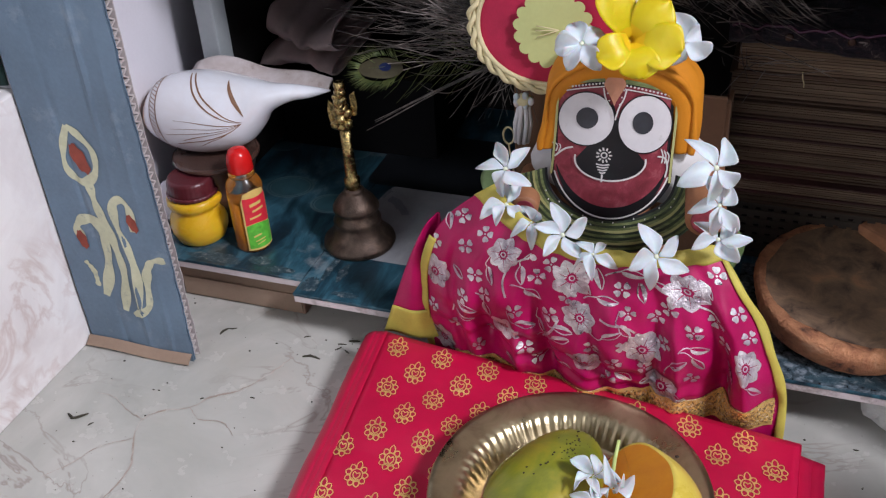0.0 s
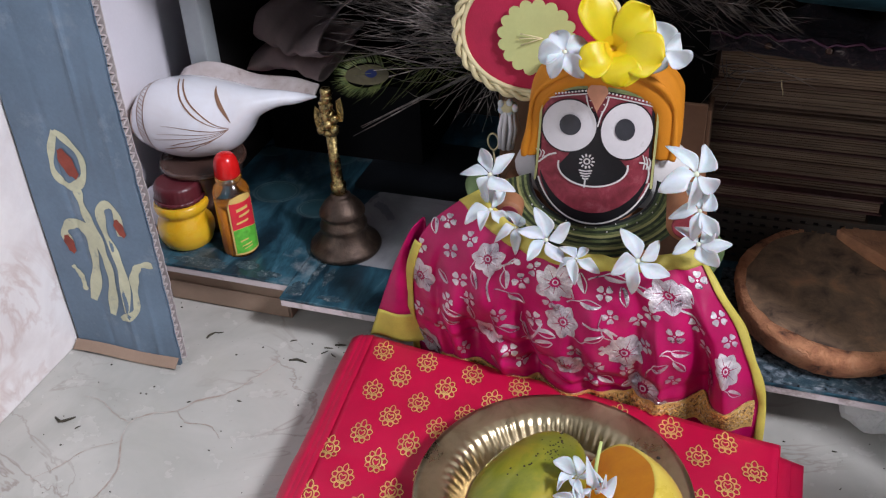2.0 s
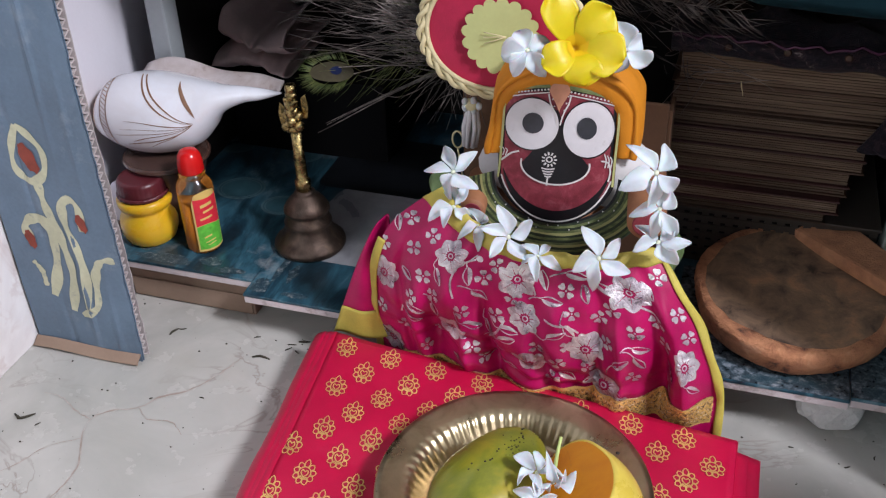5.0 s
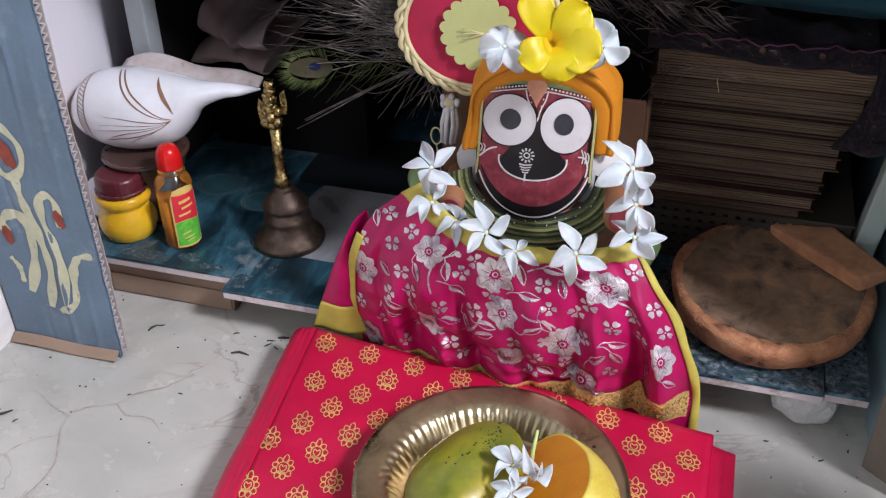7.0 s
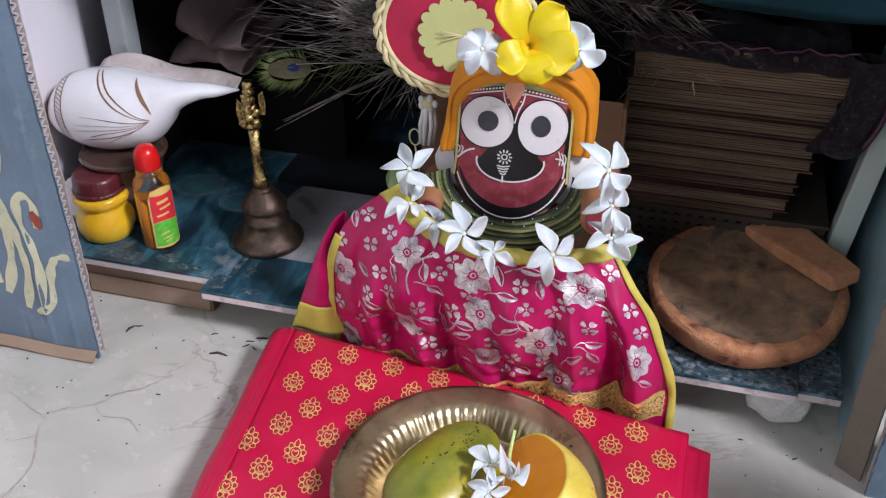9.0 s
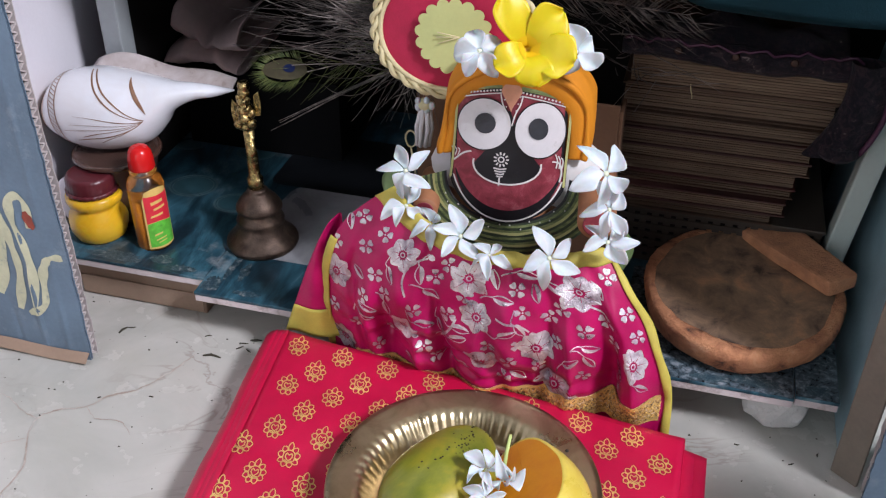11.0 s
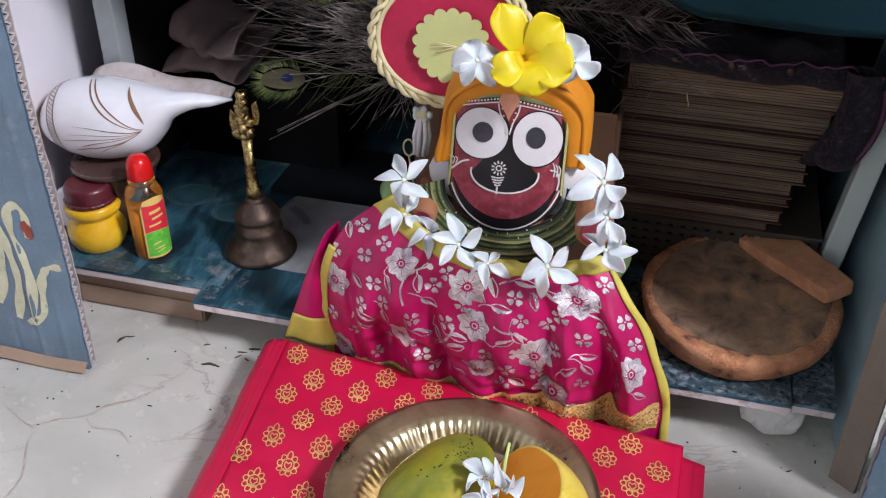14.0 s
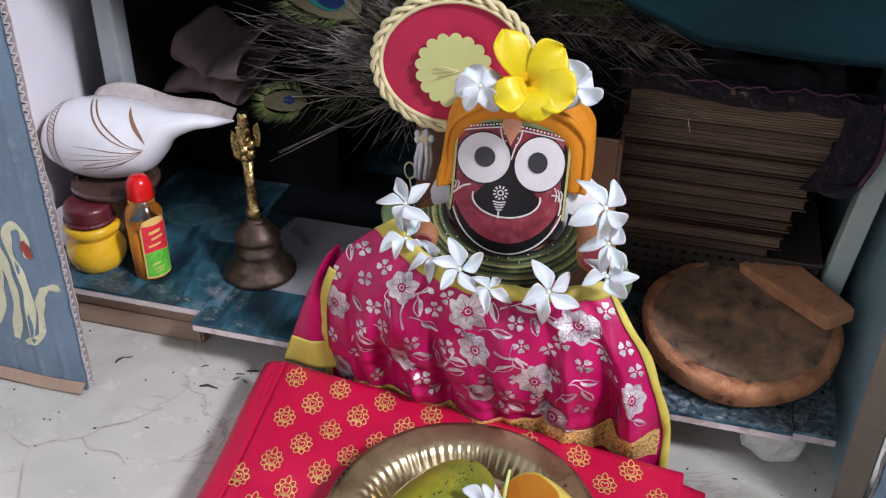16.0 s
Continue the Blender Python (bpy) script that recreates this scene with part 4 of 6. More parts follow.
patch(top, lambda u, v: disc_at @ Vector((u, v, 0.0277 + 0.0006 * noise.noise(Vector((u * 60, v * 60, 1))))), (0, 0), lambda a: (0.0695 * math.cos(a) * (1 + 0.02 * math.sin(4 * a) + 0.05 * noise.noise(Vector((4 * math.cos(a), 4 * math.sin(a), 7)))), 0.0695 * math.sin(a) * (1 + 0.02 * math.sin(4 * a) + 0.03 * noise.noise(Vector((7 * math.cos(a), 7 * math.sin(a), 2))))), 64, 8)
placed("sooty_face", top, M["disc_top"], disc, "darkened worn face")
slab_at = Matrix.Translation((0.1515, 0.716, 0.0938)) @ pose(0, 0, 0, 4, -4, -52)
bm = boxed((-0.049, -0.0178, -0.005), (0.049, 0.0178, 0.0085), 0.003)
bmesh.ops.subdivide_edges(bm, edges=bm.edges, cuts=2, use_grid_fill=True)
for v in bm.verts:
    w = 1 - 0.22 * (v.co.x / 0.052)
    v.co.y *= w
    v.co += 0.0012 * Vector((noise.noise(v.co * 70), noise.noise(v.co * 70 + Vector((5, 0, 0))), 0.6 * noise.noise(v.co * 70 + Vector((0, 5, 0)))))
    v.co = slab_at @ v.co
tagged(part("terracotta_slab", bm, M["slab"], None, smooth=False), "flat broken terracotta slab lying on the griddle stone", "stone")

tray = thing("perforated_tray", (0.08, 0.8, 0.0505), "dark perforated plastic tray under the books", "tray")
bars = bmesh.new()
x0, x1, z0, z1, yf = -0.02, 0.165, 0.0508, 0.106, 0.742
for k in range(19):
    x = x0 + (x1 - x0) * k / 18
    box(bars, (x - 0.003, yf, z0), (x + 0.003, yf + 0.002, z1))
for k in range(7):
    z = z0 + 0.003 + (z1 - z0 - 0.006) * k / 6
    box(bars, (x0 - 0.003, yf - 0.0006, z - 0.0026), (x1 + 0.003, yf + 0.0012, z + 0.0026))
placed("front_grille", bars, M["basket"], tray, smooth=False)
# Near-black body stands for the dark behind the grille's holes.
placed("tray_body", boxed((x0, yf + 0.012, z0), (x1, 0.93, z1 - 0.002), 0.002), M["recess_black"], tray, smooth=False)
placed("tray_rim", boxed((x0 - 0.005, yf - 0.003, z1 - 0.002), (x1 + 0.005, 0.935, z1 + 0.001), 0.001), M["basket"], tray, smooth=False)

z = 0.1072
rnd = random.Random(7)
for k, (h, w, col) in enumerate(((0.011, 0.136, "book_brown"), (0.013, 0.142, "book_red"), (0.009, 0.148, "book_brown"), (0.015, 0.147, "book_red"), (0.012, 0.152, "book_brown"), (0.016, 0.156, "book_red"), (0.013, 0.158, "book_brown"), (0.022, 0.165, "book_brown"), (0.026, 0.167, "book_brown"))):
    y0 = 0.737 + rnd.uniform(-0.004, 0.006)
    xa = -0.008 + rnd.uniform(-0.003, 0.003)
    b = thing("book", (xa + w / 2, y0 + 0.07, z), "old book with browned page edges lying in a stack", "book", "stacked books")
    cover = bmesh.new()
    box(cover, (xa, y0, z), (xa + w, y0 + 0.12, z + 0.0014), 0.0004)
    box(cover, (xa, y0, z + h - 0.0016), (xa + w - 0.001, y0 + 0.12, z + h - 0.0002), 0.0004)
    placed("cover", cover, M[col], b, smooth=False)
    pg = bmesh.new()
    steps = max(3, int(h / 0.0024))
    comb = []
    for s in range(steps):
        za, zb = z + 0.0015 + (h - 0.0032) * s / steps, z + 0.0015 + (h - 0.0032) * (s + 0.8) / steps
        j = rnd.uniform(0, 0.0016)
        comb += [(0.0022 + j, za), (0.0022 + j, zb), (0.0045, zb + 0.0001)]
    ends = []
    for x in (xa + 0.002, xa + w - 0.0025):
        ends.append([pg.verts.new((x, y0 + dy, zz)) for dy, zz in comb] + [pg.verts.new((x, y0 + 0.118, comb[-1][1])), pg.verts.new((x, y0 + 0.118, comb[0][1]))])
    for q in range(len(ends[0])):
        pg.faces.new((ends[0][q], ends[1][q], ends[1][(q + 1) % len(ends[0])], ends[0][(q + 1) % len(ends[0])]))
    pg.faces.new(ends[0])
    pg.faces.new(ends[1])
    placed("page_block", pg, M["pages"], b, "browned uneven page edges", False)
    z += h + 0.0002
stack_top = z

bag = thing("brocade_cloth", (0.08, 0.76, stack_top), "dark sequinned brocade cloth hanging over the books", "cloth")
def bag_sheet(u, v):
    x = -0.012 + 0.166 * u
    y = 0.73 + 0.07 * (1 - v)
    zz = stack_top + 0.004 + 0.02 * (0.5 + 0.5 * math.sin(14 * u + 4 * v)) * (0.4 + 0.6 * noise.noise(Vector((u * 6, v * 3, 0)))) + 0.014 * math.sin(math.pi * v)
    return (x, y, max(zz, stack_top + 0.002))
placed("top_fold", gridded(bag_sheet, 60, 16, -0.002), M["bag"], bag)
placed("front_roll", gridded(lambda u, v: (-0.012 + 0.172 * u, 0.729 + 0.008 * math.cos(2 * math.pi * v) + 0.003 * math.sin(9 * u), stack_top + 0.012 - 0.006 * u + 0.0095 * math.sin(2 * math.pi * v) * (1 + 0.3 * noise.noise(Vector((u * 9, v * 2, 4))))), 60, 14), M["bag"], bag)
drop = lambda u, v: Vector((0.165 + 0.016 * math.cos(2 * math.pi * v) * (0.75 + 0.5 * u) + 0.006 * math.sin(3 * u) - 0.012 * u * u, 0.722 + 0.01 * math.sin(2 * math.pi * v), stack_top + 0.018 - 0.075 * u + 0.004 * math.cos(2 * math.pi * v) * u))
placed("hanging_end", gridded(drop, 24, 18), M["bag"], bag)
placed("end_cap", lathed([(0, -0.004), (0.012, -0.002), (0.017, 0.003), (0.015, 0.01)], 24, pose(0.159, 0.722, stack_top - 0.058)), M["bag"], bag)
braid = bmesh.new()
tube(braid, [drop(k / 20, 0.93) + Vector((0.002, -0.001, 0)) for k in range(21)], 0.0022)
tube(braid, [Vector((-0.01 + 0.172 * k / 30, 0.7205 + 0.003 * math.sin(9 * k / 30), stack_top + 0.018 + 0.003 * math.sin(k * 1.7) * math.sin(k * 0.6))) for k in range(31)], 0.0011)
placed("braid", braid, M["bag_trim"], bag, "purple metallic braid")
for k in range(0, 9, 3):
    bm = bmesh.new()
    lathe(bm, [(0, 0), (0.003, 0), (0.003, 0.0012), (0.0015, 0.0016), (0, 0.0012)], 14, pose(0.03 + 0.014 * k, 0.7185, stack_top + 0.013 + 0.004 * math.sin(k * 2.1), 90, 0, 0))
    placed("sequin", bm, M["sequin"], bag, "round copper sequin")

valance = thing("teal_cloth", (0.12, 0.64, 0.37), "teal cotton cloth hanging over the table's front edge", "cloth")
placed("hanging", gridded(lambda u, v: (-0.03 + 0.5 * u, 0.637 + 0.008 * math.sin(13 * u) * v + 0.002 * noise.noise(Vector((u * 9, v * 4, 0))), 0.412 - (0.087 - 0.028 * (1 - min(1, u * 7)) + 0.004 * math.sin(8 * u)) * v), 60, 14, 0.0015), M["teal_cloth"], valance)
placed("lying", gridded(lambda u, v: (-0.03 + 0.5 * u, 0.637 + 0.3 * v, 0.4125 + 0.0008 * math.sin(20 * u)), 30, 6, 0.0015), M["teal_cloth"], valance)
placed("corner_fall", gridded(lambda u, v: (0.166 + 0.09 * u, 0.652 + 0.006 * math.sin(12 * u), 0.40 - (0.12 - 0.02 * u) * v), 16, 10, 0.0015), M["teal_cloth"], valance)

# ---- the statue ----
FACE_AT, FACE_TURN = Vector((-0.075, 0.598, 0.22)), radians(7)
RIGHT, FORTH, UP = Vector((math.cos(FACE_TURN), math.sin(FACE_TURN), 0)), Vector((math.sin(FACE_TURN), -math.cos(FACE_TURN), 0)), Vector((0, 0, 1))


def on_face(off=0.0):
    """Points of the painted front, from millimetres across and up; off is the millimetres that a coat of paint stands proud."""
    def f(u, v):
        d = -8.5 * ((u - 2) / 42) ** 2 + (2.0 if v < -20 else 0.0) * min(1, (-20 - v) / 20 if v < -20 else 0)
        return FACE_AT + 0.001 * (RIGHT * u + FORTH * (d + off) + UP * (v + 0.55 * d))
    return f


def statue():
    names = ("black", "maroon", "eye_white", "line_white", "pupil", "edge_green", "tilak", "green_dark", "green_mid", "wood")
    idx = {n: i for i, n in enumerate(names)}
    bm = bmesh.new()
    def clampshape(a):
        """The face: straight sides and brow, a round chin."""
        c, s = math.cos(a), math.sin(a)
        if s >= 0:
            k = min(39 / abs(c) if abs(c) > 1e-6 else 1e9, 52 / s if s > 1e-6 else 1e9)
            return (2 + k * c, k * s)
        k = min(41.5 / abs(c) if abs(c) > 1e-6 else 1e9, 1 / math.sqrt((c / 46) ** 2 + (s / 58) ** 2))
        return (2 + k * c, k * s)
    fill(bm, idx["black"], lambda b: patch(b, on_face(0), (2, 0), clampshape, 72, 8))
    def red(a):
        x, y = clampshape(a)
        return (2 + (x - 2) * 0.945, y * (0.88 if y > 0 else 0.86))
    fill(bm, idx["maroon"], lambda b: patch(b, on_face(0.5), (2, 0), red, 72, 8))
    # snout
    def snout(a):
        c, s = math.cos(a), math.sin(a)
        if s < 0:
            return (1.5 + 23.5 * c, -9 + 15.5 * s)
        return (1.5 + c * (23.5 * (1 - s) ** 1.6 + 4.5 * s), -9 + 42 * s)
    fill(bm, idx["black"], lambda b: patch(b, on_face(1.0), (1.5, -8), snout, 56, 6))
    for c, rx, ry, p, pr in (((-15.6, 21.6), 18.6, 19.6, (-14.8, 22.7), (7.4, 7.9)), ((23.3, 19.6), 17.2, 21.2, (21.9, 21.0), (6.7, 8.3))):
        fill(bm, idx["eye_white"], lambda b: patch(b, on_face(1.5), c, oval(*c, rx, ry, -6), 48, 6))
        fill(bm, idx["black"], lambda b: ribbon(b, on_face(1.7), [oval(*c, rx + 0.4, ry + 0.4, -6)(2 * math.pi * k / 30) for k in range(31)], 0.9, 2))
        fill(bm, idx["pupil"], lambda b: patch(b, on_face(2.0), p, oval(*p, *pr), 32, 3))
    # painted lines
    line = lambda name, pts, w, off: fill(bm, idx[name], lambda b: ribbon(b, on_face(off), pts, w, 6))
    arc = lambda cx, cy, rx, ry, a0, a1, n=14: [(cx + rx * math.cos(radians(a0 + (a1 - a0) * k / n)), cy + ry * math.sin(radians(a0 + (a1 - a0) * k / n))) for k in range(n + 1)]
    line("line_white", arc(1.5, -8.5, 24, 16.5, 170, 368, 20), 1.3, 1.5)
    line("line_white", arc(2, -1, 41.5, 55, 200, 340, 24), 1.2, 0.9)
    line("black", arc(2, -1.5, 39, 48.8, 196, 344, 24), lambda k: 0.3 + 6.2 * math.sin(math.pi * k) ** 0.8, 0.75)
    line("line_white", [(-37, -8), (-30, -2), (-24, 0)], 1.4, 1.2)
    line("line_white", [(33, -4), (38, -5), (40, -12), (39, -20)], 1.2, 1.2)
    for k in range(3):
        line("line_white", [(-38.5 + 2.2 * k, 3 - 0.5 * k), (-37 + 2.2 * k, 0), (-38 + 2 * k, -4)], 0.8, 1.3)
        line("line_white", [(35 + 2 * k, 2 - k), (36.5 + 2 * k, -3), (36 + 2 * k, -9)], 0.9, 1.3)
    for side in (0, 1):
        x0, x1 = ((-33, -4) if side == 0 else (9, 41))
        y0, y1 = ((45, 49) if side == 0 else (48, 42))
        line("green_mid", [(x0, y0 + 2), ((x0 + x1) / 2, (y0 + y1) / 2 + 2.6), (x1, y1 + 2)], 3.5, 1.2)
        line("line_white", [(x0, y0 - 3.5), ((x0 + x1) / 2, (y0 + y1) / 2 - 3), (x1, y1 - 3.2)], 0.9, 1.3)
        for k in range(13):
            q = (k + 0.5) / 13
            p = (x0 + (x1 - x0) * q, y0 + (y1 - y0) * q - 0.7)
            fill(bm, idx["line_white"], lambda b: patch(b, on_face(1.6), p, oval(*p, 0.75, 0.75), 8, 1))
    line("edge_green", [(-34.5, 50), (-36, 20), (-38, -10), (-39.5, -22)], 1.7, 1.6)
    line("edge_green", [(43, 46), (43, 20), (42.5, -5), (42.3, -24)], 1.7, 1.6)
    fill(bm, idx["tilak"], lambda b: patch(b, on_face(1.7), (2.6, 47), lambda a: (2.6 + (7 if math.sin(a) > 0 else 7 * max(0, 1 + 0.95 * math.sin(a))) * math.cos(a), 47 + (7 if math.sin(a) > 0 else 15) * math.sin(a)), 28, 3))
    for s in (-1, 1):
        line("line_white", [(2.8 + s * 7.5, 45), (2.8 + s * 6, 38), (2.8 + s * 3, 31), (2.8 + s * 0.8, 22)], 1.0, 1.9)
    for k in range(8):
        p = (3 + (5.5 - 0.6 * k) * (-1) ** k, 44 - 2.6 * k)
        fill(bm, idx["line_white"], lambda b: patch(b, on_face(2.1), p, oval(*p, 0.6, 0.6), 8, 1))
    # nose ornament
    for k in range(11):
        a = 2 * math.pi * k / 11
        line("line_white", [(-2.5 + 3.3 * math.cos(a), -5 + 3.6 * math.sin(a)), (-2.5 + 5.4 * math.cos(a), -5 + 5.9 * math.sin(a))], 1.2, 1.7)
    line("line_white", arc(-2.5, -5, 1.9, 2.0, 0, 360, 12), 1.0, 1.7)
    for k, w in enumerate((4.6, 4.0, 3.2, 2.2)):
        line("line_white", [(-3.2 - w, -12 - 2.1 * k), (-3.2, -12.8 - 2.1 * k), (-3.2 + w, -12 - 2.1 * k)], 1.1, 1.7)
    line("line_white", [(-3.3, -20), (-3.6, -26)], 1.2, 1.8)
    # striped breast
    def breast(a, b, off=0.0):
        ang = math.pi * (1.0 + a)
        chin = Vector((2 + 44 * math.cos(ang), -4 + 53 * math.sin(ang) - 14 * abs(math.cos(ang)) ** 3))
        rim_ = Vector((2 + 69 * math.cos(ang), -23 + 62 * math.sin(ang) - 4 * abs(math.cos(ang))))
        p = chin.lerp(rim_, b)
        d = -9 * ((p.x - 2) / 60) ** 2 + 5 * b - 2 + off
        return FACE_AT + 0.001 * (RIGHT * p.x + FORTH * d + UP * (p.y + 0.55 * d))
    stripes = ("black", "green_dark", "green_mid", "green_dark", "green_mid", "edge_green", "green_dark", "green_mid", "green_dark", "green_mid", "edge_green", "green_dark", "green_mid", "green_dark")
    n = len(stripes)
    for k, s in enumerate(stripes):
        def band(b):
            rows = [[b.verts.new(breast(i / 40, (k + j) / n + (0.016 * noise.noise(Vector((i * 0.25, k + j, 0))) if 0 < k + j < n else 0), 0.6 * math.sin(math.pi * j))) for j in (0, 0.5, 1)] for i in range(41)]
            for p, q in zip(rows, rows[1:]):
                for j in range(2):
                    b.faces.new((p[j], q[j], q[j + 1], p[j + 1]))
        fill(bm, idx[s], band)
    for k in range(16):
        q = breast(0.12 + 0.76 * k / 15, 0.16 + 0.1 * math.sin(k * 2.3), 0.8)
        fill(bm, idx["line_white"], lambda b: blob(b, Matrix.Translation(q), (0.0006, 0.0006, 0.0006), 6, 4))
    # the block of the head, the body and the arm stumps
    core = pose(*FACE_AT, 0, 0, 7)
    fill(bm, idx["wood"], lambda b: box(b, (-0.036, 0.0095, -0.05), (0.040, 0.07, 0.052), 0.01, core))
    fill(bm, idx["wood"], lambda b: lathe(b, [(0, -0.1694), (0.052, -0.1694), (0.05, -0.1), (0.05, -0.05), (0.035, -0.03), (0, -0.03)], 36, core @ pose(0.002, 0.054, 0)))
    for x, z_ in ((0.067, -0.0265), (-0.056, -0.042)):
        stump = core @ pose(x, -0.032 if x > 0 else -0.008, z_ - 0.006, 90, 0, 0) @ Matrix.Scale(1.0 if x > 0 else 0.7, 4)
        fill(bm, idx["wood"], lambda b: lathe(b, [(0, -0.075), (0.0135, -0.07), (0.0135, -0.002), (0.0125, 0), (0, 0.0004)], 28, stump))
        fill(bm, idx["maroon"], lambda b: lathe(b, [(0.0085, 0.0006), (0.0098, 0.0006), (0.0098, 0.0012), (0.0085, 0.0012)], 28, stump))
        fill(bm, idx["maroon"], lambda b: lathe(b, [(0.0045, 0.0006), (0.0055, 0.0006), (0.0055, 0.0011), (0.0045, 0.0011)], 28, stump))
    ob = part("deity_statue", bm, [M[k] for k in names], None, smooth=True)
    return tagged(ob, "painted wooden deity statue with round white eyes and dark snout", "statue")


statue()

pad = bmesh.new()
blob(pad, pose(*(FACE_AT + Vector((0.003, 0.032, -0.026))), 0, 0, 7), (0.066, 0.026, 0.034), rough=0.12)
tagged(part("cotton_padding", pad, M["cotton"], None, smooth=True), "white cotton padding behind the statue's neck", "cloth")

back = thing("backing_card", (-0.086, 0.69, 0.0505), "plain brown cardboard sheet standing behind the statue, coloured as in shade", "cardboard")
placed("sheet", boxed((-0.168, 0.694, 0.0507), (-0.006, 0.6985, 0.218), 0.0008), M["card_in_shade"], back, smooth=False)
placed("fold_back", boxed((-0.006, 0.6945, 0.0507), (-0.003, 0.72, 0.214), 0.0008), M["card_in_shade"], back, smooth=False)

# turban
turban = thing("turban", FACE_AT + Vector((0, 0.03, 0.05)), "orange cotton cloth wrapped as a turban round the statue's head", "cloth")
def turban_rim(q):
    pts = [(-45, -2), (-41, 14), (-36, 40), (-18, 54), (6, 56.5), (28, 52), (43, 40), (47, 22), (49, 0)]
    x = q * (len(pts) - 1)
    i = min(int(x), len(pts) - 2)
    p0, p1, p2, p3 = (Vector(pts[max(0, min(len(pts) - 1, j))]) for j in (i - 1, i, i + 1, i + 2))
    t = x - i
    return 0.5 * (2 * p1 + (p2 - p0) * t + (2 * p0 - 5 * p1 + 4 * p2 - p3) * t * t + (3 * p1 - p0 - 3 * p2 + p3) * t ** 3)
def turban_skin(q, b):
    r = turban_rim(q)
    b = b * 1.08 - 0.08
    out = Vector((r.x - 3, r.y + 8)).normalized()
    if b < 0:
        p = r - out * (110 * -b)
        d0 = -8.5 * ((r.x - 2) / 42) ** 2
        return FACE_AT + 0.001 * (RIGHT * p.x + FORTH * (d0 + 4 + 60 * b) + UP * (p.y + 0.55 * d0))
    swell = (7 + 6 * math.sin(math.pi * min(1, q * 1.2)) + 24 * max(0, q - 0.5) * 1.5) * (0.55 + 0.45 * min(1, q * 2.5)) * (1 - 0.6 * max(0, q - 0.82) / 0.18) * math.sin(math.pi * min(1, 0.1 + b * 0.95)) ** 0.55
    crease = 0.7 * math.sin(15 * b + 6 * q) * math.sin(math.pi * b) + 1.5 * noise.noise(Vector((q * 8, b * 4, 3)))
    shrink = 1 - 0.55 * max(0, b - 0.55) / 0.45
    p = Vector((3, -8)) + (r + out * (swell + crease) - Vector((3, -8))) * shrink
    d0 = -8.5 * ((p.x - 2) / 42) ** 2
    d = d0 + 4 - 66 * b ** 1.25
    return FACE_AT + 0.001 * (RIGHT * p.x + FORTH * d + UP * (p.y + 0.55 * d0))
placed("wrap", gridded(turban_skin, 70, 34, 0.0012), M["orange_cloth"], turban)
band = bmesh.new()
tube(band, [turban_skin(k / 60, 0.09) + FORTH * 0.0005 for k in range(61)], lambda k: 0.0021 + 0.0006 * math.sin(k * 21), 8)
placed("rolled_edge", band, M["orange_cloth"], turban)
crown = bmesh.new()
blob(crown, pose(*(FACE_AT + RIGHT * 0.004 - FORTH * 0.04 + UP * 0.036), 0, 0, 7), (0.046, 0.034, 0.028), rough=0.06)
placed("crown", crown, M["orange_cloth"], turban)

# ---- shawl ----
def shawl_point(a, s):
    """The draped shawl: a runs from its left edge (-1) to its right edge (1), s from the neckline (0) to the hem (1)."""
    e = 1 - max(0.0, 1 - s) ** (4.6 if a < 0 else 2.1)
    xt, yt, zt = -0.074 + 0.0815 * a, 0.547 + 0.026 * a * a, 0.1665 + 0.023 * max(0.0, -a) ** 2 - 0.002 * max(0.0, a)
    xb = -0.072 + 0.137 * a
    yb = 0.578 - (xb + 0.257) * 0.104 + 0.012 * abs(a) ** 4
    x, y, z = xt + (xb - xt) * e, yt + (yb - yt) * s, zt + (0.02 - zt) * s
    y -= 0.013 * math.sin(math.pi * min(1, s * 1.05)) * (1 - 0.5 * a * a)
    fold = 0.0
    for centre, width, deep, tilt in ((0.70, 0.07, 0.025, -0.14), (0.86, 0.04, -0.007, -0.05), (-0.60, 0.07, 0.013, 0.08), (-0.8, 0.035, 0.008, 0.2), (0.02, 0.05, 0.008, 0.2), (0.36, 0.035, 0.009, -0.16), (0.5, 0.03, -0.005, -0.1), (-0.28, 0.045, 0.012, 0.2), (-0.42, 0.03, -0.006, 0.05)):
        q = (a - centre - tilt * (s - 0.5)) / width
        fold += deep * math.exp(-q * q) * max(0.0, min(1.0, (s - 0.12) * 1.8))
    fold -= 0.006 * math.sin(9 * a + 2.5 * s) * s * (1 - s) * 3
    fold += 0.0032 * math.sin(14 * a + 9 * s) * math.sin(6 * s - 3 * a) * min(1, 3 * s) + 0.0014 * math.sin(31 * a - 11 * s) * math.sin(13 * s + 5 * a)
    fold += 0.0022 * math.sin(17 * a - 3 * s + 1) * s
    for low, wide, deep in ((0.66, 0.045, 0.006), (0.76, 0.03, 0.005)):
        q = (s - low - 0.07 * a - 0.02 * math.sin(5 * a + 1)) / wide
        fold += deep * math.exp(-q * q) * max(0.0, 1 - abs(a + 0.15) ** 2)
    fold *= 1 - 0.75 * max(0.0, min(1.0, (s - 0.76) / 0.18))
    return Vector((x + 0.3 * fold * a, y + fold, z))


def shawl_on(off):
    def f(a, s):
        h = 0.004
        p = shawl_point(a, s)
        n = (shawl_point(a + h, s) - shawl_point(a - h, s)).cross(shawl_point(a, s + h) - shawl_point(a, s - h))
        n.normalize()
        return p + n * (off if n.y < 0 else -off)
    return f


shawl = thing("shawl", (-0.07, 0.56, 0.03), "magenta satin shawl with silver flowers and yellow borders", "cloth")
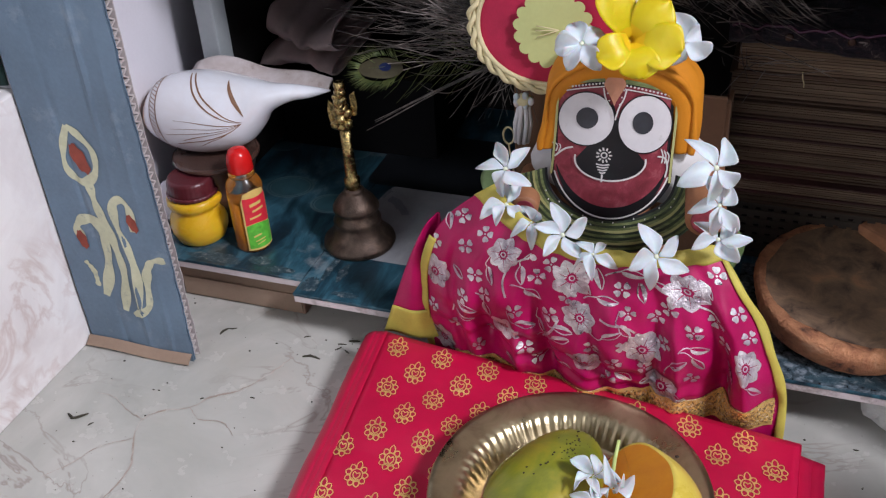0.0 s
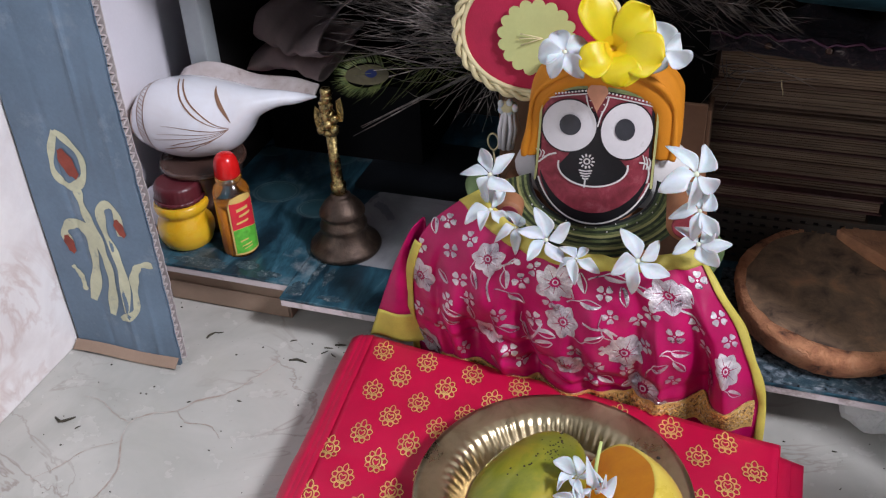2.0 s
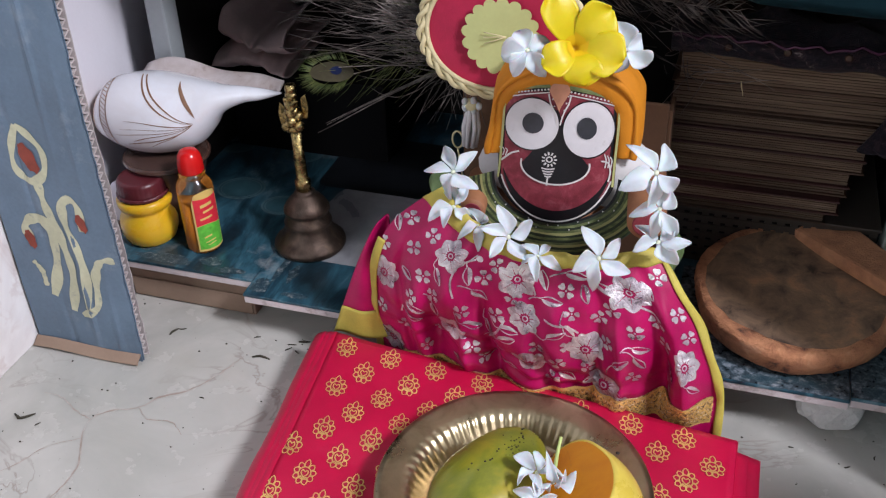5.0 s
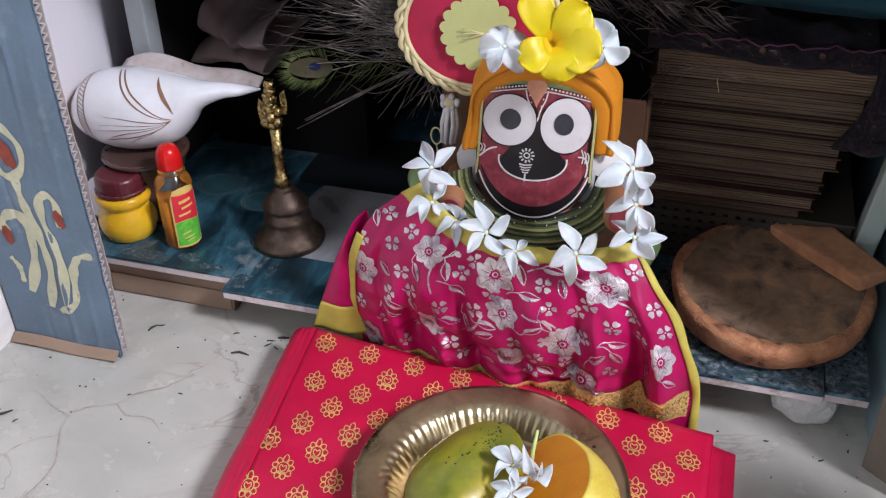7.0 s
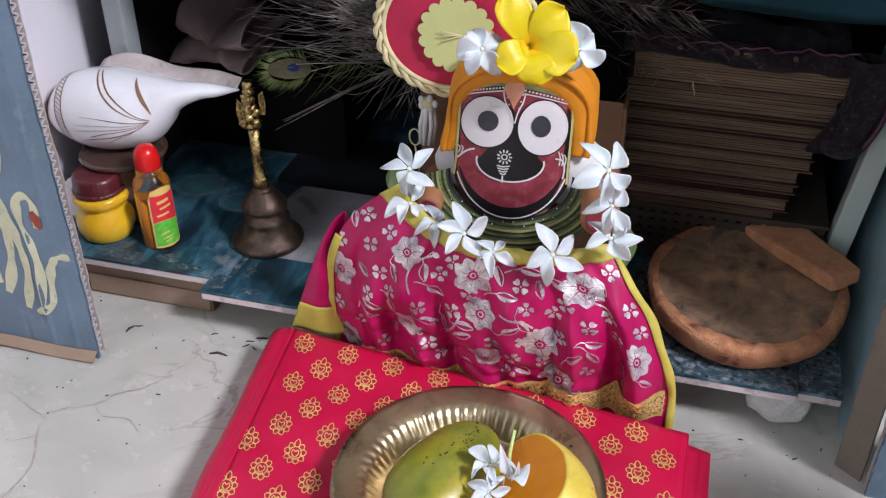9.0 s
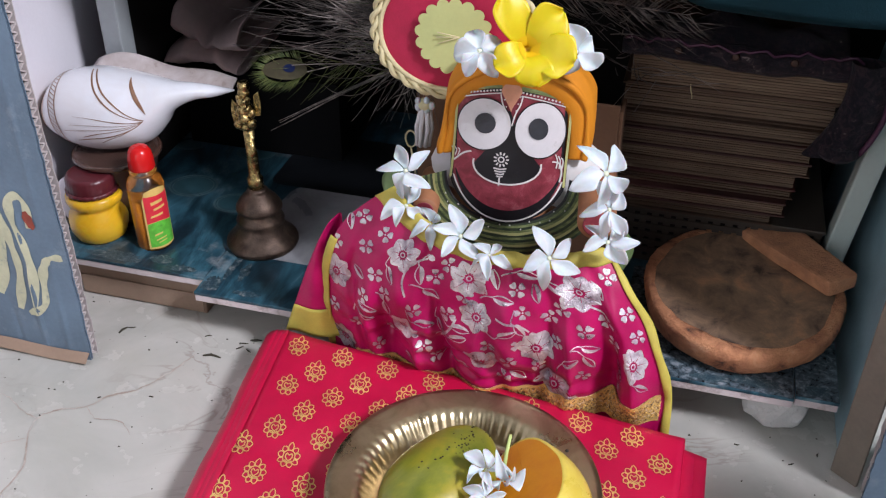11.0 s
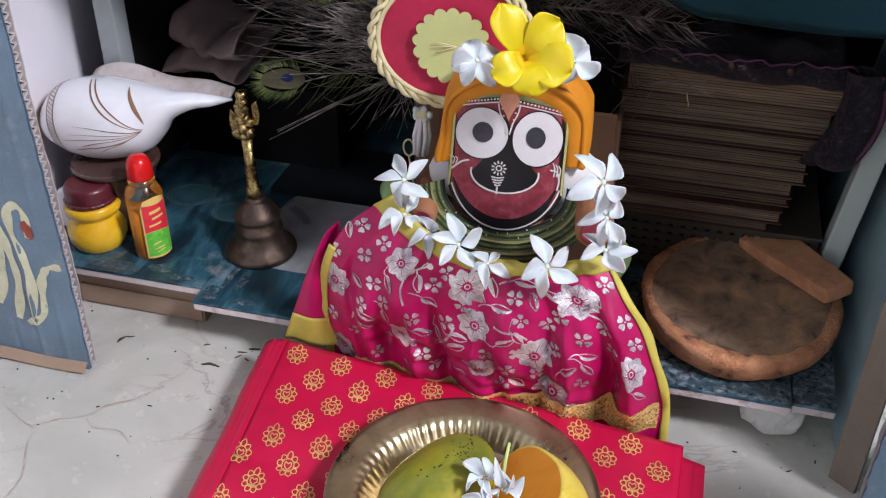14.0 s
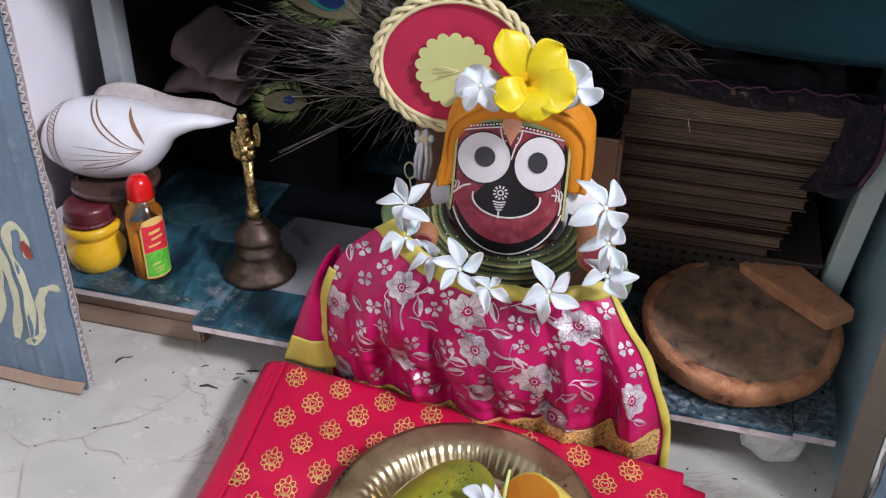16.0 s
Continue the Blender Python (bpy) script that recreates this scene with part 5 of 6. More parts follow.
placed("drape", gridded(lambda u, v: shawl_point(2 * u - 1, v), 150, 80, -0.0008), M["magenta"], shawl)
trim = lambda pts, w, mat_, nm, lab, off=0.0007, n=4: placed(nm, (lambda b: (ribbon(b, shawl_on(off), pts, w, n), b)[1])(bmesh.new()), mat_, shawl, lab)
neck = bmesh.new()
grid(neck, lambda u, v: shawl_on(0.0012 + 0.0012 * math.sin(math.pi * v))(2.02 * u - 1.01, -0.035 + 0.075 * v - 0.01 * v * (2 * u - 1) ** 2), 80, 6, -0.0007)
placed("neck_border", neck, M["yellow_trim"], shawl, "yellow ribbon along the neckline")
for a0, a1, nm in ((-1.02, -0.965, 0.27), (0.966, 1.014, 0.03)):
    e = bmesh.new()
    grid(e, lambda u, v: shawl_on(0.0012 + 0.001 * math.sin(math.pi * u))(a0 + (a1 - a0) * u, nm + (1 - nm) * v), 6, 60, -0.0007)
    placed("side_border", e, M["yellow_trim"], shawl, "yellow ribbon down the side")
tail_at = lambda u, v: Vector((-0.196 - 0.047 * v ** 0.8 * u - 0.004 * u, 0.586 - 0.006 * u - 0.004 * v + 0.004 * math.sin(5 * u + 3 * v), 0.155 - 0.112 * v - 0.004 * u * v))
tail = bmesh.new()
grid(tail, tail_at, 14, 24, 0.0008)
placed("side_tail", tail, M["magenta"], shawl, "plain magenta tail of the shawl")
tail2 = bmesh.new()
grid(tail2, lambda u, v: tail_at(u, 0.76 + 0.24 * v) + Vector((0, -0.0016, 0)), 14, 8, 0.0006)
placed("tail_border", tail2, M["yellow_trim"], shawl, "yellow end of the tail")
zari = bmesh.new()
hem_at = lambda u, v: (-0.8 + 1.745 * u, 0.835 - 0.095 * max(0.0, (u - 0.45) / 0.55) + 0.05 * max(0.0, 0.45 - u) + 0.14 * v)
grid(zari, lambda u, v: shawl_on(0.001)(*hem_at(u, v)), 120, 8, -0.0006)
placed("hem_band", zari, M["navy"], shawl, "navy and gold woven hem")
zig = bmesh.new()
for row in range(4):
    ribbon(zig, shawl_on(0.0016), [hem_at(k / 104, 0.14 + 0.24 * row + (0.08 if k % 2 else -0.08)) for k in range(105)], 0.008, 2)
for edge_ in (0.01, 0.97):
    ribbon(zig, shawl_on(0.0019), [hem_at(k / 60, edge_) for k in range(61)], 0.013, 2)
rs = random.Random(3)
for k in range(480):
    q = shawl_on(0.0019)(*hem_at(rs.random(), 0.04 + 0.9 * rs.random()))
    blob(zig, Matrix.Translation(q), (0.0007, 0.0006, 0.0007), 5, 4)
placed("gold_zigzag", zig, M["gold"], shawl, "gold zigzag embroidery of the hem", False)

# silver print
def local(a, s, turn):
    """Millimetres round a spot of the shawl into its own coordinates."""
    here = shawl_point(a, s)
    ea, es = (shawl_point(a + 0.01, s) - here).length / 0.01, (shawl_point(a, s + 0.01) - here).length / 0.01
    f, ca, sa = shawl_on(0.0006), math.cos(turn), math.sin(turn)
    def g(x, y):
        x, y = x * ca - y * sa, x * sa + y * ca
        return f(a + 0.001 * x / ea, min(0.995, max(0.0, s + 0.001 * y / es)))
    return g
prints = bmesh.new()
rs = random.Random(11)
big_ones = ((-0.58, 0.14), (-0.92, 0.43), (-0.48, 0.58), (-0.12, 0.14), (-0.05, 0.34), (0.65, 0.15), (0.3, 0.48), (-0.03, 0.62), (0.87, 0.5), (-0.88, 0.83), (0.38, 0.73))
small_ones = ((-0.93, 0.11), (-0.68, 0.31), (-0.73, 0.44), (-0.6, 0.39), (-0.97, 0.28), (-0.8, 0.21), (-0.33, 0.19), (-0.22, 0.38), (0.23, 0.14), (0.25, 0.26), (0.62, 0.34), (0.43, 0.43), (0.9, 0.08), (0.4, 0.3), (0.02, 0.5), (-0.93, 0.64), (-0.65, 0.77), (0.92, 0.25), (0.92, 0.37), (0.3, 0.6), (0.72, 0.68), (0.1, 0.74), (-0.3, 0.74), (0.55, 0.62), (-0.42, 0.41), (-0.36, 0.66), (-0.78, 0.68), (0.5, 0.24), (0.76, 0.42), (-0.27, 0.1), (-0.75, 0.11), (0.14, 0.58), (0.2, 0.47), (-0.13, 0.24), (0.47, 0.78), (0.76, 0.3), (-0.57, 0.68))
leaves = ((-0.97, 0.16, 0.9), (-0.33, 0.29, 0.5), (-0.43, 0.2, 1.2), (0.07, 0.11, 1.3), (-0.03, 0.16, 0.7), (0.13, 0.2, 0.0), (0.35, 0.16, 1.4), (0.5, 0.13, 0.8), (0.15, 0.38, -0.5), (-0.7, 0.5, 0.2), (-0.15, 0.5, -0.5), (0.5, 0.52, -0.4), (-0.72, 0.58, 0.4), (0.32, 0.07, 0.1), (-0.27, 0.52, 1.0), (0.18, 0.71, 0.4), (0.88, 0.64, 0.7), (-0.15, 0.72, 0.2), (-0.45, 0.78, 0.3), (0.6, 0.52, 1.1), (-0.6, 0.27, 0.9), (-0.78, 0.35, 0.3), (-0.36, 0.5, 0.2), (0.62, 0.44, 0.4), (0.75, 0.58, 1.0), (-0.2, 0.6, 0.8), (0.22, 0.36, 1.1), (0.78, 0.14, 1.2), (-0.14, 0.44, 0.1), (-0.58, 0.48, 1.3))
for a, s in big_ones:
    turn, size = rs.uniform(0, 6.28), rs.uniform(14.0, 15.8)
    g = local(a, s, turn)
    for k in range(7):
        b = k * 2 * math.pi / 7 + rs.uniform(-0.07, 0.07)
        ln = size * rs.uniform(0.9, 1.05)
        for half in (-1, 1):
            def lobe(t, b=b, half=half, ln=ln):
                """Half of a broad rounded petal, parted from the other by a thin bare ray."""
                along = 0.62 + 0.38 * math.cos(t)
                wide = 0.34 * math.sin(math.pi * min(1.0, 0.1 + 0.62 * along)) * (1 - max(0.0, along - 0.72) ** 2 * 4)
                slit = 0.03 * max(0.0, 1 - along / 0.85)
                across = half * (slit + (wide - slit) * max(0.0, math.sin(t)))
                return (ln * (along * math.cos(b) - across * math.sin(b)), ln * (along * math.sin(b) + across * math.cos(b)))
            c = (ln * (0.64 * math.cos(b) - half * 0.13 * math.sin(b)), ln * (0.64 * math.sin(b) + half * 0.13 * math.cos(b)))
            patch(prints, g, c, lobe, 20, 1)
    ribbon(prints, g, [(1.9 * math.cos(0.6 * k), 1.9 * math.sin(0.6 * k)) for k in range(12)], 1.0, 1)
for a, s in small_ones:
    g = local(a, s, rs.uniform(0, 6.28))
    size = rs.uniform(6.0, 7.4)
    for k in range(4):
        b = k * math.pi / 2 + rs.uniform(-0.15, 0.15)
        c = (0.62 * size * math.cos(b), 0.62 * size * math.sin(b))
        def heart(t, b=b, c=c, size=size):
            r = 1 - 0.3 * math.exp(-(math.atan2(math.sin(t), math.cos(t)) / 0.4) ** 2)
            x, y = 0.38 * size * math.cos(t) * r, 0.36 * size * math.sin(t) * (1 + 0.35 * math.cos(t)) * r
            return (c[0] + x * math.cos(b) - y * math.sin(b), c[1] + x * math.sin(b) + y * math.cos(b))
        patch(prints, g, c, heart, 16, 1)
    patch(prints, g, (0, 0), oval(0, 0, 0.8, 0.8), 8, 1)
for k, (a, s, turn) in enumerate(leaves):
    g = local(a, s, turn + rs.uniform(-0.15, 0.15))
    side_ = 1 if k % 2 else -1
    patch(prints, g, (0, side_ * 1.3), lambda t: (7.6 * math.cos(t), side_ * (0.3 + 3.3 * max(0.0, math.sin(t)) * (1 - 0.3 * math.cos(t)))), 18, 1)
    ribbon(prints, g, [(-7.6, -0.3 * side_), (-3, -2.4 * side_), (2, -2.8 * side_), (7.6, 0.0)], lambda q: 0.55 + 0.5 * math.sin(math.pi * q), 4)
    if k % 3:
        ribbon(prints, g, [(-7.6, 0), (-11, 0.8), (-14.5, 3.0 * side_), (-17, 6.5 * side_)], 1.0, 4)
for line in (((-0.48, 0.34), (-0.52, 0.25), (-0.5, 0.15), (-0.42, 0.11)), ((0.08, 0.3), (0.2, 0.32), (0.27, 0.38)), ((0.67, 0.21), (0.72, 0.24), (0.77, 0.26)), ((-0.78, 0.55), (-0.8, 0.61)), ((-0.27, 0.6), (-0.2, 0.46), (-0.17, 0.39))):
    ribbon(prints, shawl_on(0.0006), line, 0.012, 6)
for a, s in ((-0.4, 0.1), (0.29, 0.4)):
    patch(prints, local(a, s, 0.4), (0, 0), oval(0, 0, 3.0, 2.4), 14, 1)
placed("silver_print", prints, M["silver"], shawl, "silver foil flowers and leaves", False)["kind"] = "stuff"

# ---- mat ----
def mat_top(u, v):
    """u from the pattern's left border to the right edge, v from the back edge to the front."""
    x0, x1 = -0.241 + 0.028 * v, 0.0775
    x = x0 + (x1 - x0) * u
    y = (0.5712 - 0.0325 * u) * (1 - v) + 0.27 * v
    z_ = 0.0445 - 0.004 * u + 0.0018 * noise.noise(Vector((u * 4, v * 5, 1))) + 0.0007 * math.sin(26 * v) * math.sin(5 * u) - 0.0009 * math.exp(-((v - 0.42 - 0.05 * u) / 0.012) ** 2) - 0.0008 * math.exp(-((v - 0.16 + 0.04 * u) / 0.01) ** 2)
    return Vector((x, y, z_))
mat = thing("red_cloth", (-0.08, 0.42, 0.0), "red satin cloth with gold lotus print folded over a low stool", "cloth")
placed("stool_block", boxed((-0.232, 0.275, 0.0), (0.072, 0.52, 0.036), 0.003), M["card"], mat, "low stool hidden by the cloth", False)
placed("top_fold", gridded(mat_top, 60, 50, -0.0012), M["red_cloth"], mat)
def left_fall(k):
    def f(u, v):
        p = mat_top(0, v)
        t = u
        return Vector((p.x - 0.0055 * k * (1 - t) - 0.0125 * math.sin(min(1.0, 2.5 * t) * math.pi / 2) - (0.01 + 0.0015 * k) * t + 0.0014 * math.sin(18 * v + k) * t, p.y + 0.0015 * k + 0.004 * t, p.z + 0.0008 - 0.0022 * k - (p.z - 0.0016 - 0.0012 * (2 - k)) * t ** 1.25))
    return f
for k in range(3):
    placed("side_fold", gridded(left_fall(k), 12, 50, 0.0012), M["red_cloth"], mat)
placed("back_fold", gridded(lambda u, v: mat_top(u, 0) + Vector((0, 0.004 * v, -0.036 * v - 0.0006)), 40, 6, 0.001), M["red_cloth"], mat)
for k in range(2):
    placed("under_fold", gridded(lambda u, v: mat_top(0.8 + 0.2 * u, v) + Vector((0.0125 * u * (k + 1) / 1.4, -0.006 * u + 0.002 * k, -0.0026 - 0.004 * k - 0.006 * u * u)), 10, 40, 0.001), M["red_cloth"], mat)
placed("right_fall", gridded(lambda u, v: mat_top(1, v) + Vector((0.002 * u, 0.0, -0.0008 - 0.036 * u)), 6, 40, 0.001), M["red_cloth"], mat)
gold = bmesh.new()
W, D = 0.3185, 0.29
def mat_mm(x, y):
    return mat_top(min(1, max(0, 0.001 * x / W)), min(1, max(0, 0.001 * y / D))) + Vector((0, 0, 0.0006))
rs = random.Random(5)
for row in range(13):
    for col in range(-1, 9):
        cx, cy = 14 + 38.3 * col + (19 if row % 2 else 0) + 2.4 * min(row, 4), 14.5 + 21.3 * row
        if cx < 4 or cx > 312 or cy > 272:
            continue
        turn = -0.08 + rs.uniform(-0.08, 0.08)
        put = lambda x, y: mat_mm(cx + 1.14 * x * math.cos(turn) - y * math.sin(turn), cy + x * math.sin(turn) + 1.36 * y * math.cos(turn))
        for k in range(9):
            b = 2 * math.pi * k / 9 - math.pi / 2
            r0, r1 = 4.3, (9.2 if k == 0 else 7.6)
            w = 1.75
            ribbon(gold, put, [(r0 * math.cos(b - 0.28), r0 * math.sin(b - 0.28)), ((r0 + r1) / 2 * math.cos(b) + w * math.sin(b), (r0 + r1) / 2 * math.sin(b) - w * math.cos(b)), (r1 * math.cos(b), r1 * math.sin(b)), ((r0 + r1) / 2 * math.cos(b) - w * math.sin(b), (r0 + r1) / 2 * math.sin(b) + w * math.cos(b)), (r0 * math.cos(b + 0.28), r0 * math.sin(b + 0.28))], 0.75, 2)
        ribbon(gold, put, [(4.1 * math.cos(0.5 * k), 4.1 * math.sin(0.5 * k)) for k in range(14)], 0.8, 1)
        ribbon(gold, put, [(0, 2.6), (-2.3, 0.2), (-1.6, -2), (0, -0.9), (1.6, -2), (2.3, 0.2), (0, 2.6)], 0.8, 2)
        ribbon(gold, put, [(-2.4, 2.2), (0, 3.4), (2.4, 2.2)], 0.7, 2)
placed("gold_print", gold, M["gold"], mat, "gold foil lotus motifs", False)["kind"] = "stuff"

# ---- plate and fruit ----
plate = thing("brass_plate", (-0.063, 0.43, 0.0458), "polished brass offering plate with a fluted wall", "plate")
plate_at = pose(-0.0605, 0.4325, 0.0462, 1.0, 0, 0) @ Matrix.Scale(0.955, 4)
bm = lathed([(0.0, 0.0008), (0.056, 0.0008), (0.0595, 0.0005), (0.0605, 0.002), (0.063, 0.0048), (0.0655, 0.0075), (0.0685, 0.011), (0.0715, 0.0148), (0.0745, 0.0168), (0.078, 0.0176), (0.09, 0.0186), (0.0935, 0.0193), (0.0945, 0.0182),
             (0.0935, 0.017), (0.078, 0.016), (0.074, 0.015), (0.061, 0.0), (0.0, -0.0006)], 330, plate_at)
inner = plate_at.inverted()
for v in bm.verts:
    q = inner @ v.co
    r = math.hypot(q.x, q.y)
    if 0.0635 < r < 0.0735 and q.z > 0.004:
        a = math.atan2(q.y, q.x)
        v.co = plate_at @ Vector((q.x, q.y, q.z + 0.0013 * abs(math.sin(33 * a)) ** 2))
placed("dish", bm, M["plate"], plate)

def fruit(name, label, centre, radii, spin, stops, skin, cut=None):
    t = thing(name, (centre[0], centre[1], 0.0475), label, "fruit")
    at = pose(*centre, *spin)
    bm = bmesh.new()
    bmesh.ops.create_uvsphere(bm, u_segments=48, v_segments=32, radius=1)
    for v in bm.verts:
        q = v.co.copy()
        taper = 1 - 0.13 * q.y + 0.05 * noise.noise(q * 1.4)
        v.co = Vector((q.x * radii[0] * taper, q.y * radii[1], q.z * radii[2] * taper + 0.1 * radii[2] * q.y * q.y))
    if cut:
        r = bmesh.ops.bisect_plane(bm, geom=bm.verts[:] + bm.edges[:] + bm.faces[:], plane_co=cut[0], plane_no=cut[1], clear_outer=True)
        edges = [e for e in r["geom_cut"] if isinstance(e, bmesh.types.BMEdge)]
        made = bmesh.ops.contextual_create(bm, geom=edges)["faces"]
        for f in made:
            f.material_index = 1
        rim_ = bmesh.ops.inset_region(bm, faces=made, thickness=0.0016, depth=0.0)
        for f in rim_["faces"]:
            f.material_index = 0
    bmesh.ops.transform(bm, matrix=at, verts=bm.verts)
    ob = placed("flesh", bm, [skin, M["mango_flesh"]], t)
    return t, at


mango, mango_at = fruit("mango", "whole green and yellow mango with dark specks on the brass plate", (-0.0715, 0.42, 0.0735), (0.033, 0.049, 0.0265), (4, 0, -18), (), M["mango"])
specks = bmesh.new()
rs = random.Random(2)
for k in range(60):
    a, b = rs.gauss(1.15, 0.35), rs.gauss(1.0, 0.4)
    q = Vector((math.cos(a) * math.cos(b) * 0.9, math.sin(a) * math.cos(b), math.sin(b)))
    taper = 1 - 0.13 * q.y + 0.05 * noise.noise(q * 1.4)
    p = Vector((q.x * 0.033 * taper, q.y * 0.049, q.z * 0.0265 * taper + 0.00265 * q.y * q.y)) * 1.004
    r = rs.uniform(0.0003, 0.0009)
    blob(specks, mango_at @ Matrix.Translation(p), (r, r, 0.0003), 6, 4)
placed("specks", specks, M["spot"], mango, "dark specks on the skin")
half, half_at = fruit("mango_half", "cut mango showing orange flesh and yellow skin", (-0.0145, 0.434, 0.072), (0.033, 0.043, 0.0255), (0, 0, 38), (), M["mango_yellow"], ((-0.004, 0.006, 0.006), (-0.5, 0.3, 0.81)))
bm = bmesh.new()
for x, y, z_, r in ((-0.010, 0.4635, 0.0835, 0.0018), (0.001, 0.4655, 0.0795, 0.0014)):
    blob(bm, pose(x, y, z_), (r, r * 0.8, 0.0009), 8, 6, 0.3)
placed("specks", bm, M["spot"], half, "brown bruises")


# ---- flowers ----
def petal_sheet(at, angle, length, width, curl, twist, skew, base=0.004, lift=0.0, steps=(10, 8), thick=0.00035, point=0.5):
    ca, sa = math.cos(angle), math.sin(angle)
    def f(u, v):
        w = width * (math.sin(math.pi * min(1, 0.1 + 0.9 * u ** 0.85)) ** point) * (0.25 + 0.75 * min(1, u * 2.2)) if u < 0.999 else 0.0006
        s = (v - 0.5) * w
        r = base + length * u
        x, y = r, s + skew * width * u * u
        z_ = lift + 0.25 * length * u - curl * length * u * u + twist * s * u + 1.5 * s * s / max(width, 1e-4) - 0.0011 * math.exp(-(s / (0.09 * width)) ** 2) * u + 0.0006 * math.sin(9 * u + 40 * twist) * (2 * s / max(w, 1e-4)) ** 2
        return at @ Vector((x * ca - y * sa, x * sa + y * ca, z_))
    return gridded(f, steps[0], steps[1], thick)


def white_flower(centre, facing, size, seed, spin=0.0, stem=None, closed=0.0, group="jasmine garland", broad=1.0):
    rs = random.Random(seed)
    size *= 0.92
    at = look(centre, Vector(centre) - Vector(facing))
    t = thing("white_flower", centre, "fresh white five-petalled flower with narrow twisted petals" if broad <= 1 else "fresh white flower with broad rounded petals", "flower", group)
    for k in range(5):
        placed("petal", petal_sheet(at, spin + 2 * math.pi * k / 5 + rs.uniform(-0.3, 0.3), 0.9 * size * rs.uniform(0.75, 1.05), (size * rs.uniform(0.6, 0.74) * broad * 0.84 if broad > 1 else 0.92 * size * rs.uniform(0.5, 0.68)), rs.uniform(-0.1, 1.1) - closed, rs.uniform(-1.5, 1.5) / broad, (0.7 if broad <= 1 else 0.12), size * 0.07, 0.001 + 0.0004 * k, point=0.62 / broad), M["petal"], t)
    throat = bmesh.new()
    blob(throat, at @ pose(0, 0, 0.0006), (size * 0.085, size * 0.085, size * 0.1), 10, 8)
    placed("throat", throat, M["petal_heart"], t, "pale green throat")
    tube_ = bmesh.new()
    end = Vector(stem) if stem else at @ Vector((rs.uniform(-0.002, 0.002), rs.uniform(-0.002, 0.002), -0.012))
    tube(tube_, [at @ Vector((0, 0, 0)), (at @ Vector((0, 0, -0.004))).lerp(end, 0.5), end], lambda k: 0.0013 - 0.0003 * k, 8)
    placed("flower_tube", tube_, M["stem"] if stem else M["petal"], t)
    return t


TO_EYE = Vector((0.12, -0.58, 0.36))
def toward(dx=0.0, dz=0.0):
    return TO_EYE + Vector((dx, 0, dz))
for k, (c, f, size, spin) in enumerate((((-0.138, 0.567, 0.212), toward(-0.2, 0.1), 0.0225, 0.5), ((-0.137, 0.563, 0.186), toward(-0.1, 0.5), 0.0215, 1.9), ((-0.118, 0.557, 0.178), toward(0.3, 0.5), 0.018, 0.2),
                                       ((-0.094, 0.548, 0.178), toward(0.1, 0.15), 0.023, 1.2), ((-0.072, 0.543, 0.169), toward(-0.1, 0.7), 0.0175, 0.8), ((-0.0305, 0.539, 0.178), toward(0, 0.1), 0.0245, 1.75),
                                       ((-0.0015, 0.556, 0.238), toward(0.25, 0.0), 0.026, 0.4), ((0.0035, 0.556, 0.2115), toward(0.1, 0.15), 0.0215, 1.4), ((0.0055, 0.553, 0.188), toward(-0.05, 0.25), 0.0225, 0.9))):
    white_flower(c, f, size, 20 + k, spin)
white_flower((-0.0905, 0.576, 0.3025), toward(-0.1, 0.05), 0.0205, 41, 0.6, group="crown flowers", broad=1.35)
white_flower((-0.0325, 0.598, 0.3), toward(0.35, -0.05), 0.0205, 42, 0.2, group="crown flowers", broad=1.35)
white_flower((-0.041, 0.41, 0.1055), Vector((-0.3, 0.1, 0.9)), 0.0155, 51, 0.5, closed=0.3, group="offering flowers")
white_flower((-0.031, 0.41, 0.1025), Vector((0.2, -0.75, -0.35)), 0.0175, 52, 0.3, stem=(-0.0305, 0.427, 0.123), group="offering flowers")
white_flower((-0.039, 0.396, 0.0985), Vector((0.1, -0.5, 0.6)), 0.015, 53, 1.1, closed=0.2, group="offering flowers")

yellow = thing("yellow_flower", (-0.062, 0.585, 0.3), "large fresh yellow trumpet flower with an orange throat", "flower")
y_at = look((-0.059, 0.577, 0.3085), Vector((-0.059, 0.577, 0.3085)) - toward(0.05, -0.05))
